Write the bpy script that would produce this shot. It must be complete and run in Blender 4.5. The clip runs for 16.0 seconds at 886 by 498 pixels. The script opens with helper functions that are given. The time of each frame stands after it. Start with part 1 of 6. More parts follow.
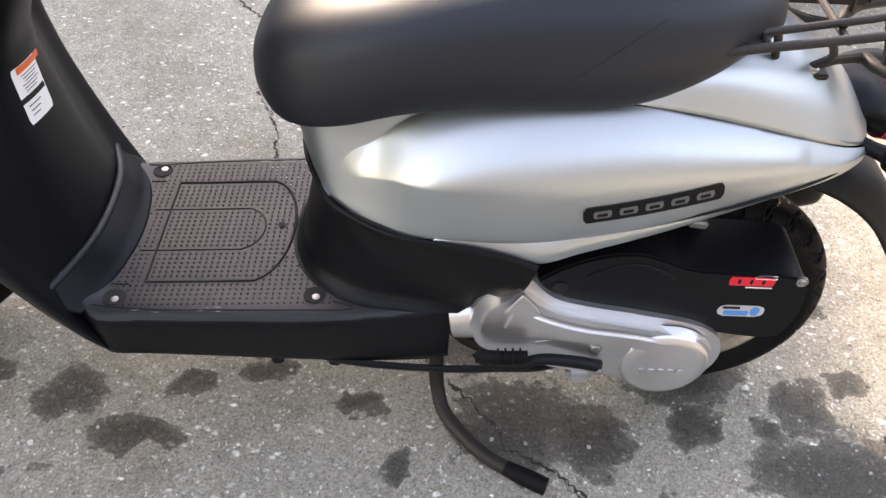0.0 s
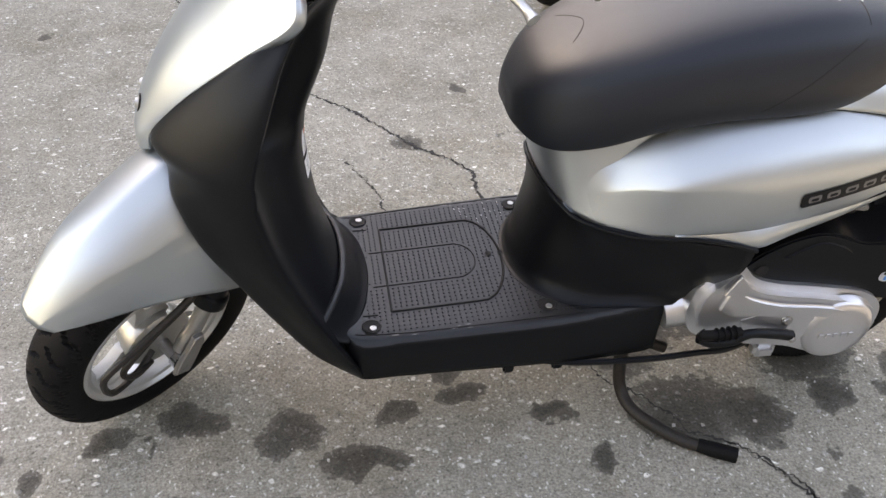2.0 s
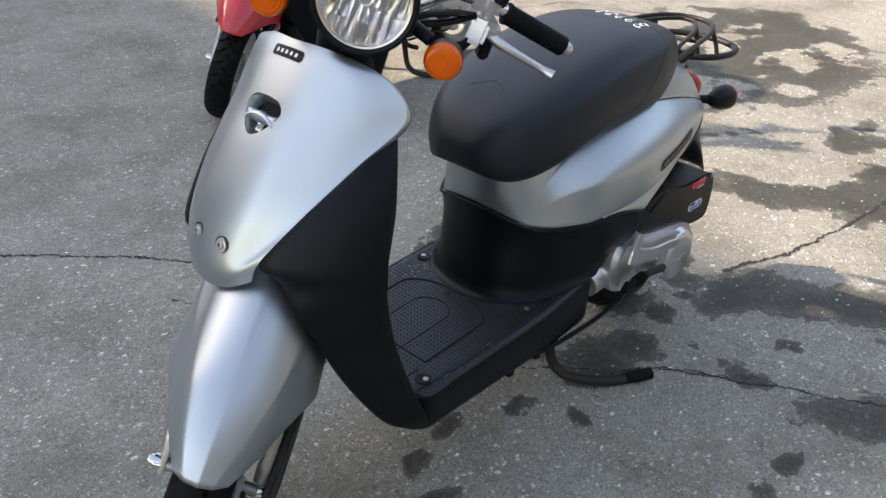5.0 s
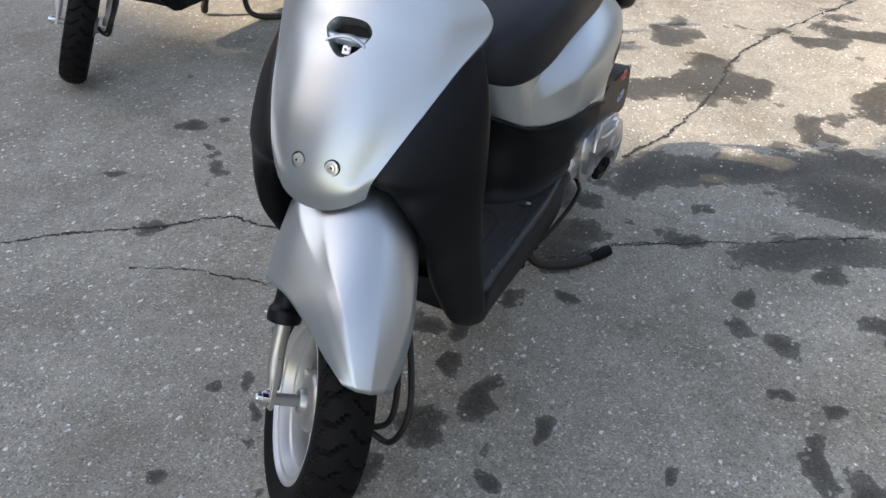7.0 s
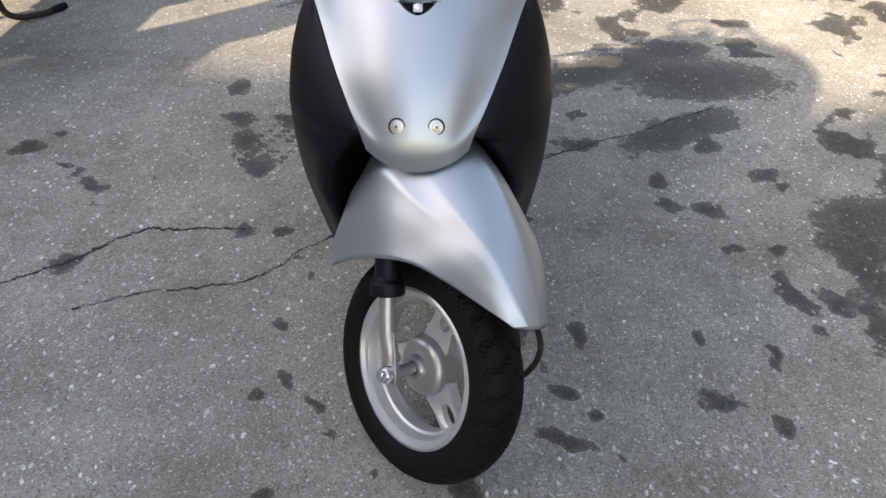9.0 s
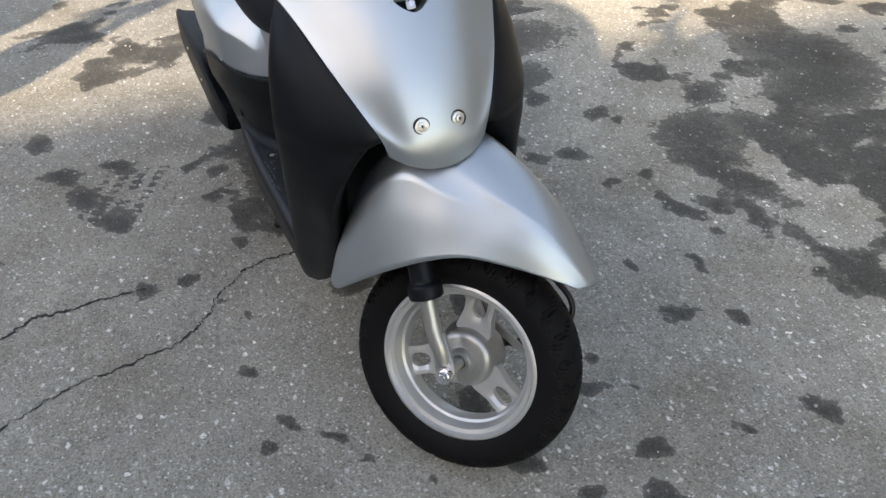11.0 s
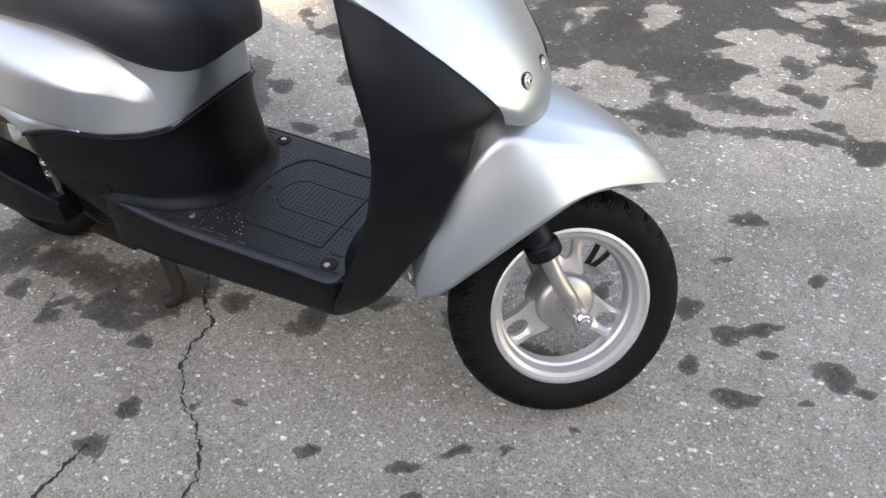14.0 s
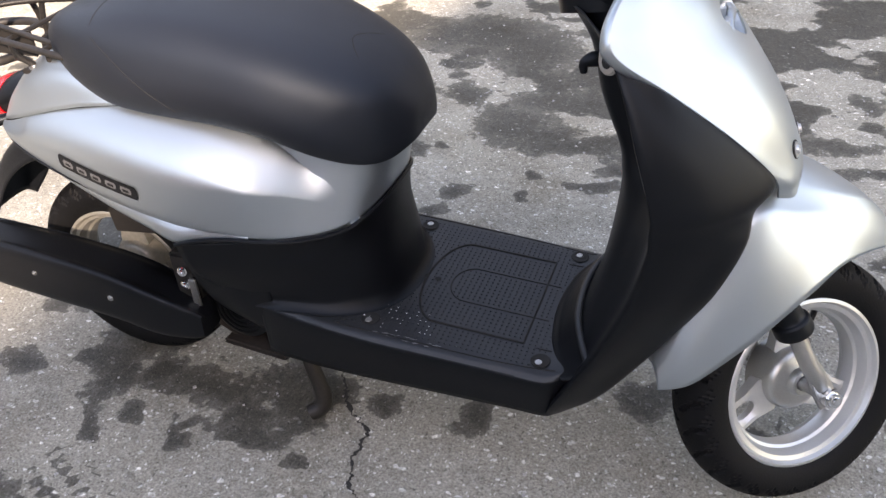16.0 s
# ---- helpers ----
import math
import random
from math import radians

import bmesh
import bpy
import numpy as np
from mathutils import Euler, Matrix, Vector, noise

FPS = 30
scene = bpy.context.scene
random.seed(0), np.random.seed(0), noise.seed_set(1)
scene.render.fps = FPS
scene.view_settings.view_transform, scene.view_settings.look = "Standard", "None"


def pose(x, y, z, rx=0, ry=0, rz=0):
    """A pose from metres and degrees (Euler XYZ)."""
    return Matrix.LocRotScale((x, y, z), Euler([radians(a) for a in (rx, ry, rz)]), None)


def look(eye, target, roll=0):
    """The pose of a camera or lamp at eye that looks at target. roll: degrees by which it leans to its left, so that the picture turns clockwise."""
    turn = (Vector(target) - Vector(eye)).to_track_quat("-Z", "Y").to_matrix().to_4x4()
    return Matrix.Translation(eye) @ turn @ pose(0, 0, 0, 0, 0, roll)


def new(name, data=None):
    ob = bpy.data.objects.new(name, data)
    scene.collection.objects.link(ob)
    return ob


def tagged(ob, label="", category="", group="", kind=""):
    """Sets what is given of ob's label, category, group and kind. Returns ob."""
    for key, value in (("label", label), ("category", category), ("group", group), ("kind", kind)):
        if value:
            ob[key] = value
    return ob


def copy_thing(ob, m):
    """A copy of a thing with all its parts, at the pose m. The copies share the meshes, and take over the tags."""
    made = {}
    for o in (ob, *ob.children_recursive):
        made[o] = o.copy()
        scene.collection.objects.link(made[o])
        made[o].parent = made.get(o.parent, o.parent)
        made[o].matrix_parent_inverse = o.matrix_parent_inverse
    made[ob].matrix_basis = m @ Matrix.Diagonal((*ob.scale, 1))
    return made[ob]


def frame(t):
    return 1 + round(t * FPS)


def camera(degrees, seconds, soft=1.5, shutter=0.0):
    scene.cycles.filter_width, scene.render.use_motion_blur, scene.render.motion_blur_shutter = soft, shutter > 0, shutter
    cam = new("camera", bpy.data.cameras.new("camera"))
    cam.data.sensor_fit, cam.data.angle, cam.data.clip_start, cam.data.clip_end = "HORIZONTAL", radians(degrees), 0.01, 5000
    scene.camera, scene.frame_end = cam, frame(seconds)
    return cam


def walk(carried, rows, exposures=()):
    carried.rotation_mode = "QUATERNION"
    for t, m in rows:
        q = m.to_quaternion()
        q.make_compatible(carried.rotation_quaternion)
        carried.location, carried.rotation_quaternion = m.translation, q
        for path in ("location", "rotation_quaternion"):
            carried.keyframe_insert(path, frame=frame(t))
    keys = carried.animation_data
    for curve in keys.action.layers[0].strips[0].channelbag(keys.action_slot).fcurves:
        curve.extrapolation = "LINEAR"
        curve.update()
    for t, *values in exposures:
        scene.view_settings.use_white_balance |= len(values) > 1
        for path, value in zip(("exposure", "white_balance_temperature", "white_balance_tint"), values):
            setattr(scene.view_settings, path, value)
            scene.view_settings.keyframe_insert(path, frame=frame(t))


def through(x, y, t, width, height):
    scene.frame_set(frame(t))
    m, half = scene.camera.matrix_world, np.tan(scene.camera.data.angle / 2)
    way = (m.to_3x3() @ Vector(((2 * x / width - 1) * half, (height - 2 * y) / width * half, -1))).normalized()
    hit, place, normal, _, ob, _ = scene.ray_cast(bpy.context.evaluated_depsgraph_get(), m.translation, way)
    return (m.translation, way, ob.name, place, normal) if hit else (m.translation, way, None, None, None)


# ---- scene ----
from mathutils.bvhtree import BVHTree

cam = camera(54.0, 16.0)
PATH = [
    (0, (-0.023, -0.98, 1.217), (0.005, 0.455, -0.176), 2.9),
    (0.5, (-0.139, -0.995, 1.225), (-0.013, 0.459, -0.141), 2.8),
    (1, (-0.292, -1.06, 1.235), (-0.101, 0.438, -0.076), 3.0),
    (1.5, (-0.451, -1.156, 1.251), (-0.215, 0.375, -0.014), 2.9),
    (2, (-0.558, -1.165, 1.245), (-0.263, 0.384, 0.016), 3.0),
    (2.5, (-0.683, -1.114, 1.242), (-0.252, 0.438, 0.055), 2.6),
    (3, (-0.773, -1.081, 1.261), (-0.183, 0.478, 0.155), 2.2),
    (3.5, (-0.869, -1.08, 1.274), (-0.079, 0.448, 0.253), 1.4),
    (4, (-1.06, -1.119, 1.285), (-0.105, 0.321, 0.278), 1.3),
    (6.5, (-1.676, -0.743, 1.267), (-0.159, 0.035, 0.223), 2.0),
    (7, (-1.775, -0.668, 1.256), (-0.247, 0.027, 0.169), 1.8),
    (7.5, (-1.828, -0.511, 1.228), (-0.269, 0.036, 0.101), 2.2),
    (8, (-1.855, -0.373, 1.244), (-0.292, 0.042, 0.068), 1.9),
    (8.5, (-1.884, -0.233, 1.24), (-0.29, 0.004, 0.055), 1.6),
    (9, (-1.962, -0.058, 1.255), (-0.335, -0.034, 0.092), 0.2),
    (9.5, (-1.998, 0.054, 1.263), (-0.38, -0.064, 0.094), -0.3),
    (12, (-1.659, 0.723, 1.249), (-0.332, -0.155, 0.038), -2.5),
    (12.5, (-1.529, 0.818, 1.216), (-0.291, -0.128, -0.038), -3.5),
    (13, (-1.374, 0.865, 1.215), (-0.326, -0.219, -0.099), -4.3),
    (13.5, (-1.303, 0.92, 1.213), (-0.445, -0.328, -0.094), -3.3),
    (14, (-1.195, 1.079, 1.226), (-0.457, -0.307, -0.014), -2.7),
    (14.5, (-1.112, 1.164, 1.24), (-0.409, -0.275, 0.042), -1.7),
    (15, (-1.002, 1.175, 1.231), (-0.283, -0.264, 0.044), -3.5),
    (15.5, (-0.849, 1.146, 1.241), (-0.162, -0.316, 0.062), -5.1),
    (16, (-0.72, 1.124, 1.222), (-0.107, -0.388, 0.065), -4.0),
]
EXPOSURES = [(0, 3.24, 11700, 26), (1, 3.30, 12100, 27), (2, 2.96, 12000, 25), (3.5, 2.30, 10500, 22), (4.2, 2.14, 9650, 19), (6.5, 2.09, 9500, 20), (9, 2.05, 9850, 21), (11.5, 2.08, 9900, 19), (12.5, 2.34, 10000, 20), (13, 2.52, 10150, 21), (13.6, 2.70, 10300, 23), (15, 2.66, 10150, 25), (16, 2.58, 9850, 25)]
walk(cam, [(t, look(eye, target, roll)) for t, eye, target, roll in PATH], EXPOSURES)


# ---- world, sun, exposure ----
SUN_AZ, SUN_EL = 124.1, 28.6   # degrees: compass-like angle from +x towards +y of the direction to the sun
world = bpy.data.worlds.new("sky")
scene.world = world
world.use_nodes = True
wn = world.node_tree
sky = wn.nodes.new("ShaderNodeTexSky")
sky.sky_type, sky.sun_disc = "NISHITA", False
sky.sun_elevation, sky.sun_rotation = radians(SUN_EL), radians(90 - SUN_AZ)
sky.air_density, sky.dust_density = 1.0, 0.45
wn.links.new(sky.outputs["Color"], wn.nodes["Background"].inputs["Color"])
wn.nodes["Background"].inputs["Strength"].default_value = 0.15
sun = new("sun", bpy.data.lights.new("sun", "SUN"))
sun.data.energy, sun.data.angle, sun.data.color = 2.35, radians(1.2), (0.89, 0.95, 1.0)
toward = Vector((math.cos(radians(SUN_EL)) * math.cos(radians(SUN_AZ)), math.cos(radians(SUN_EL)) * math.sin(radians(SUN_AZ)), math.sin(radians(SUN_EL))))
sun.matrix_world = look(toward * 20, (0, 0, 0))


# ---- materials ----
def mat(name, colour, rough=0.5, metal=0.0, vary=0.12, grain=0.0, scale=60.0, coat=0.0, tint=None, large=6.0, spec=0.5):
    """A principled material with broad and fine variation of colour and roughness and a fine relief (grain, in mm-like strength)."""
    m = bpy.data.materials.new(name)
    m.use_nodes = True
    n, l = m.node_tree.nodes, m.node_tree.links
    b = n["Principled BSDF"]
    co = n.new("ShaderNodeTexCoord")
    big, fine = n.new("ShaderNodeTexNoise"), n.new("ShaderNodeTexNoise")
    big.inputs["Scale"].default_value, fine.inputs["Scale"].default_value = large, scale
    big.inputs["Detail"].default_value, fine.inputs["Detail"].default_value = 5, 4
    for t in (big, fine):
        l.new(co.outputs["Object"], t.inputs["Vector"])
    add = n.new("ShaderNodeMath")
    add.operation = "ADD"
    l.new(big.outputs["Fac"], add.inputs[0])
    l.new(fine.outputs["Fac"], add.inputs[1])
    ramp = n.new("ShaderNodeMapRange")
    ramp.inputs["From Min"].default_value, ramp.inputs["From Max"].default_value = 0.6, 1.4
    l.new(add.outputs[0], ramp.inputs["Value"])
    mix = n.new("ShaderNodeMix")
    mix.data_type = "RGBA"
    c2 = tint or colour
    mix.inputs[6].default_value = (*[c * (1 - vary) for c in colour], 1)
    mix.inputs[7].default_value = (*[min(1, c * (1 + vary)) for c in c2], 1)
    l.new(ramp.outputs[0], mix.inputs[0])
    l.new(mix.outputs[2], b.inputs["Base Color"])
    rr = n.new("ShaderNodeMapRange")
    rr.inputs["To Min"].default_value, rr.inputs["To Max"].default_value = max(0.02, rough * 0.85), min(1, rough * 1.15)
    l.new(ramp.outputs[0], rr.inputs["Value"])
    l.new(rr.outputs[0], b.inputs["Roughness"])
    b.inputs["Metallic"].default_value = metal
    b.inputs["Coat Weight"].default_value = coat
    b.inputs["Coat Roughness"].default_value = 0.12
    b.inputs["Specular IOR Level"].default_value = spec
    if grain:
        bump = n.new("ShaderNodeBump")
        bump.inputs["Strength"].default_value, bump.inputs["Distance"].default_value = min(1, grain), 0.002
        l.new(fine.outputs["Fac"], bump.inputs["Height"])
        l.new(bump.outputs[0], b.inputs["Normal"])
    return m


SILVER = mat("silver_paint", (0.42, 0.475, 0.508), 0.40, 0.92, 0.02, 0, 900, coat=0.12)
RED = mat("red_paint", (0.55, 0.02, 0.03), 0.3, 0.0, 0.05, 0, 300, coat=0.6)
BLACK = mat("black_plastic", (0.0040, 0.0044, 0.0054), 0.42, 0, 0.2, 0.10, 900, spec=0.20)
FLOOR_BLACK = mat("floor_black_plastic", (0.0110, 0.0120, 0.0138), 0.44, 0, 0.3, 0.15, 700, tint=(0.0180, 0.0190, 0.0205), large=14, spec=0.36)
SEAT_BLACK = mat("seat_vinyl", (0.0082, 0.0098, 0.0135), 0.46, 0, 0.12, 0.14, 1100, spec=0.42)
RUBBER = mat("tyre_rubber", (0.0026, 0.0027, 0.0032), 0.62, 0, 0.3, 0.25, 300, tint=(0.0052, 0.0052, 0.0056), spec=0.13)
for m, c in ((SEAT_BLACK, (0.78, 0.89, 1.0, 1)), (FLOOR_BLACK, (0.84, 0.92, 1.0, 1)), (BLACK, (0.80, 0.90, 1.0, 1))):   # bluish specular tint cools the warm reflected light on the black parts
    m.node_tree.nodes["Principled BSDF"].inputs["Specular Tint"].default_value = c
ALLOY = mat("cast_alloy", (0.60, 0.60, 0.59), 0.34, 0.85, 0.06, 0.08, 500)
CASE_ALLOY = mat("blasted_alloy", (0.60, 0.61, 0.63), 0.32, 0.9, 0.08, 0.06, 500)
HUB_ALLOY = mat("grey_cast_alloy", (0.40, 0.40, 0.385), 0.36, 0.85, 0.10, 0, 400)
RIM_SILVER = mat("rim_paint", (0.52, 0.53, 0.525), 0.36, 0.62, 0.06, 0, 400)
OLD_RIM = mat("dirty_rim_paint", (0.34, 0.315, 0.27), 0.45, 0.55, 0.25, 0.1, 120)
REFLECTOR = mat("lamp_reflector", (0.85, 0.86, 0.88), 0.12, 1.0, 0.05, 0, 80)
CHROME = mat("chrome", (0.75, 0.75, 0.76), 0.08, 1.0, 0.03, 0, 80)
STEEL = mat("dull_steel", (0.40, 0.40, 0.395), 0.36, 0.9, 0.15, 0.1, 300)
RACK_STEEL = mat("black_coated_steel", (0.014, 0.013, 0.0125), 0.5, 0.1, 0.3, 0.1, 200, tint=(0.022, 0.019, 0.017), spec=0.3)
RUST = mat("rusty_steel", (0.014, 0.012, 0.011), 0.7, 0.0, 0.4, 0.3, 150, tint=(0.028, 0.021, 0.017), spec=0.3)
WHITE = mat("white_print", (0.75, 0.75, 0.74), 0.5, 0, 0.04, 0, 100)
GREY_PRINT = mat("grey_print", (0.16, 0.16, 0.165), 0.4, 0.4, 0.05, 0, 200)
ORANGE_PRINT = mat("orange_print", (0.8, 0.13, 0.03), 0.5, 0, 0.04, 0, 100)
RED_PRINT = mat("red_print", (0.75, 0.02, 0.04), 0.5, 0, 0.04, 0, 100)
BLUE_PRINT = mat("blue_print", (0.02, 0.25, 0.65), 0.45, 0, 0.04, 0, 100)
FOIL = mat("foil_print", (0.6, 0.63, 0.66), 0.35, 0.5, 0.05, 0, 100)
SEAM = mat("dark_seam", (0.006, 0.006, 0.006), 0.9, 0, 0.1, 0, 100)


def lens_mat(name, colour, rough=0.12, through=0.6):
    m = mat(name, colour, rough, 0, 0.06, 0, 300, coat=0.12, spec=0.3)
    m.node_tree.nodes["Principled BSDF"].inputs["Transmission Weight"].default_value = through
    return m


AMBER = lens_mat("amber_lens", (0.80, 0.115, 0.001), 0.25, 0.05)
RED_LENS = lens_mat("red_lens", (0.62, 0.006, 0.012), 0.2, 0.1)
BULB = bpy.data.materials.new("bulb_glow")
BULB.use_nodes = True
BULB.node_tree.nodes["Principled BSDF"].inputs["Emission Color"].default_value = (1.0, 0.62, 0.25, 1)
BULB.node_tree.nodes["Principled BSDF"].inputs["Emission Strength"].default_value = 4.0
GLASS = bpy.data.materials.new("clear_glass")
GLASS.use_nodes = True
gb = GLASS.node_tree.nodes["Principled BSDF"]
gb.inputs["Transmission Weight"].default_value, gb.inputs["Roughness"].default_value = 1.0, 0.02
gb.inputs["IOR"].default_value = 1.45


# ---- mesh helpers ----
def cat(points, n):
    """n points along a smooth curve through the control points."""
    p = np.array(points, float)
    k = len(p)
    if k == 2:
        t = np.linspace(0, 1, n)[:, None]
        return p[0] * (1 - t) + p[1] * t
    e = np.vstack([2 * p[0] - p[1], p, 2 * p[-1] - p[-2]])
    t = np.linspace(0, k - 1, n)
    i = np.minimum(t.astype(int), k - 2)
    f = (t - i)[:, None]
    a, b, c, d = e[i], e[i + 1], e[i + 2], e[i + 3]
    return 0.5 * (2 * b + (c - a) * f + (2 * a - 5 * b + 4 * c - d) * f ** 2 + (3 * b - a - 3 * c + d) * f ** 3)


def surf(rows, nu, nv):
    """A smooth grid (nv x nu points) through rows of control points."""
    r = np.array([cat(row, nu) for row in rows])
    return np.stack([cat(r[:, j], nv) for j in range(nu)], 1)


def both(rows):
    """Rows from the middle plane outwards, made whole by mirroring in y."""
    out = []
    for row in rows:
        side = [(x, -y, z) for x, y, z in row[:0:-1]]
        out.append(side + list(row))
    return out


def mesh(name, verts, faces, m, smooth=True):
    me = bpy.data.meshes.new(name)
    me.from_pydata([tuple(map(float, v)) for v in verts], [], [tuple(map(int, f)) for f in faces])
    me.materials.append(m)
    if smooth:
        me.polygons.foreach_set("use_smooth", [True] * len(me.polygons))
    me.update()
    return me


def put(name, me, parent, label=""):
    ob = new(name, me)
    ob.parent = parent
    return tagged(ob, label)


def grid_faces(nv, nu, close_u=False, close_v=False):
    f = []
    for i in range(nv if close_v else nv - 1):
        for j in range(nu if close_u else nu - 1):
            a, b = i * nu + j, i * nu + (j + 1) % nu
            c, d = ((i + 1) % nv) * nu + (j + 1) % nu, ((i + 1) % nv) * nu + j
            f.append((a, b, c, d))
    return f


def clean(ob, angle=40):
    """Outward normals, no doubled points, smooth with sharp creases."""
    bm = bmesh.new()
    bm.from_mesh(ob.data)
    bmesh.ops.remove_doubles(bm, verts=bm.verts, dist=0.00005)
    bmesh.ops.recalc_face_normals(bm, faces=bm.faces)
    for e in bm.edges:
        e.smooth = len(e.link_faces) < 2 or e.calc_face_angle(0) < radians(angle)
    for f in bm.faces:
        f.smooth = True
    bm.to_mesh(ob.data)
    bm.free()
    return ob


def sheet(name, g, m, parent, thick=0.003, label="", tf=None):
    """A panel from a grid of points, with thickness."""
    nv, nu = g.shape[:2]
    v = g.reshape(-1, 3)
    if tf is not None:
        v = turned(v, tf)
    ob = put(name, mesh(name, v, grid_faces(nv, nu), m), parent, label)
    clean(ob)
    mod = ob.modifiers.new("thickness", "SOLIDIFY")
    mod.thickness, mod.offset = thick, -1
    return ob


def turned(v, tf):
    v = np.asarray(v, float)
    mtx = np.array(tf)
    return v @ mtx[:3, :3].T + mtx[:3, 3]


def solid(name, rows, m, parent, nu=32, nv=None, label="", tf=None, smooth_rows=True):
    """A closed body lofted through closed loops of points (rows), capped at both ends."""
    loops = [cat(list(r) + [r[0]], nu + 1)[:-1] if smooth_rows else np.array(r) for r in rows]
    nu = len(loops[0])
    nv = nv or len(rows) * 5
    g = np.stack([cat([lp[j] for lp in loops], nv) for j in range(nu)], 1) if smooth_rows else np.array(loops)
    nv = len(g)
    v = g.reshape(-1, 3)
    if tf is not None:
        v = turned(v, tf)
    f = grid_faces(nv, nu, close_u=True)
    f += [tuple(range(nu))[::-1], tuple((nv - 1) * nu + j for j in range(nu))]
    return clean(put(name, mesh(name, v, f, m), parent, label))


def tube(name, path, r, m, parent, n=None, seg=10, label="", tf=None, ends=None, raw=False):
    """A round bar along a smooth path; r may be a list along the control points."""
    p = np.array(path, float)
    n = n or max(2, 8 * (len(p) - 1))
    rr = cat([(q, 0, 0) for q in (r if hasattr(r, "__len__") else [r] * len(p))], n)[:, 0]
    c = cat(p, n)
    d = np.gradient(c, axis=0)
    d /= np.linalg.norm(d, axis=1)[:, None]
    up = np.array((0, 0, 1.0)) if abs(d[0][2]) < 0.9 else np.array((1.0, 0, 0))
    rings = []
    for i in range(n):
        s = np.cross(d[i], up)
        s /= np.linalg.norm(s)
        up = np.cross(s, d[i])
        a = np.linspace(0, 2 * np.pi, seg, endpoint=False)
        rings.append(c[i] + rr[i] * (np.outer(np.cos(a), s) + np.outer(np.sin(a), up)))
    v = np.array(rings).reshape(-1, 3)
    if tf is not None:
        v = turned(v, tf)
    f = grid_faces(n, seg, close_u=True) + [tuple(range(seg))[::-1], tuple((n - 1) * seg + j for j in range(seg))]
    if raw:
        return v, f
    return clean(put(name, mesh(name, v, f, m), parent, label))


def join(name, pieces, m, parent, label="", smooth=True):
    vs, fs, k = [], [], 0
    for v, f in pieces:
        vs.append(np.asarray(v))
        fs += [tuple(i + k for i in q) for q in f]
        k += len(v)
    ob = put(name, mesh(name, np.vstack(vs), fs, m, smooth), parent, label)
    return clean(ob) if smooth else ob


def lathe(name, profile, m, parent, tf, seg=48, label="", closed=False, raw=False):
    """A body of revolution round local z: profile of (radius, height); tf places it."""
    a = np.linspace(0, 2 * np.pi, seg, endpoint=False)
    v = np.array([[(r * math.cos(q), r * math.sin(q), h) for q in a] for r, h in profile]).reshape(-1, 3)
    f = grid_faces(len(profile), seg, close_u=True, close_v=closed)
    v = turned(v, tf)
    if raw:
        return v, f
    return clean(put(name, mesh(name, v, f, m), parent, label), 35)


def facing(at, way, spin=0.0):
    """A pose at a point whose local z points along way."""
    return Matrix.Translation(at) @ Vector(way).to_track_quat("Z", "Y").to_matrix().to_4x4() @ pose(0, 0, 0, 0, 0, spin)


def block(name, size, m, parent, tf, bevel=0.004, label="", taper=1.0, raw=False):
    """A box with rounded edges, its foot at local z = 0."""
    bm = bmesh.new()
    bmesh.ops.create_cube(bm, size=1)
    for q in bm.verts:
        t = taper if q.co.z > 0 else 1
        q.co = Vector((q.co.x * size[0] * t, q.co.y * size[1] * t, (q.co.z + 0.5) * size[2]))
    bmesh.ops.bevel(bm, geom=bm.edges[:], offset=bevel, segments=2, affect="EDGES", clamp_overlap=True)
    bm.transform(tf)
    if raw:
        bm.verts.index_update()
        out = (np.array([q.co[:] for q in bm.verts]), [tuple(w.index for w in f.verts) for f in bm.faces])
        bm.free()
        return out
    me = bpy.data.meshes.new(name)
    bm.to_mesh(me)
    bm.free()
    me.materials.append(m)
    return clean(put(name, me, parent, label), 50)


def extrude(name, outline, depth, m, parent, tf, bevel=0.003, label=""):
    """A plate from an outline in local x, y, extruded along local z, with rounded rims."""
    bm = bmesh.new()
    vs = [bm.verts.new((x, y, 0)) for x, y in outline]
    f = bm.faces.new(vs)
    r = bmesh.ops.extrude_face_region(bm, geom=[f])
    top = [q for q in r["geom"] if isinstance(q, bmesh.types.BMVert)]
    bmesh.ops.translate(bm, verts=top, vec=(0, 0, depth))
    bmesh.ops.recalc_face_normals(bm, faces=bm.faces)
    if bevel:
        rim = [e for e in bm.edges if abs(e.verts[0].co.z - e.verts[1].co.z) < 1e-6]
        bmesh.ops.bevel(bm, geom=rim, offset=bevel, segments=6 if bevel > 0.01 else 3, affect="EDGES", clamp_overlap=True)
    bm.transform(tf)
    me = bpy.data.meshes.new(name)
    bm.to_mesh(me)
    bm.free()
    me.materials.append(m)
    return clean(put(name, me, parent, label), 50)


def bolt(name, at, way, r, m, parent, label="", tf=None):
    """A screw with a domed washer head and a cross recess."""
    t = facing(at, way)
    if tf is not None:
        t = tf @ t
    prof = [(0.0005, 0.3 * r), (0.25 * r, 0.3 * r), (0.3 * r, 0.55 * r), (0.6 * r, 0.5 * r), (0.68 * r, 0.2 * r), (r, 0.15 * r), (r, -0.3 * r)]
    return lathe(name, prof, m, parent, t, 16, label)


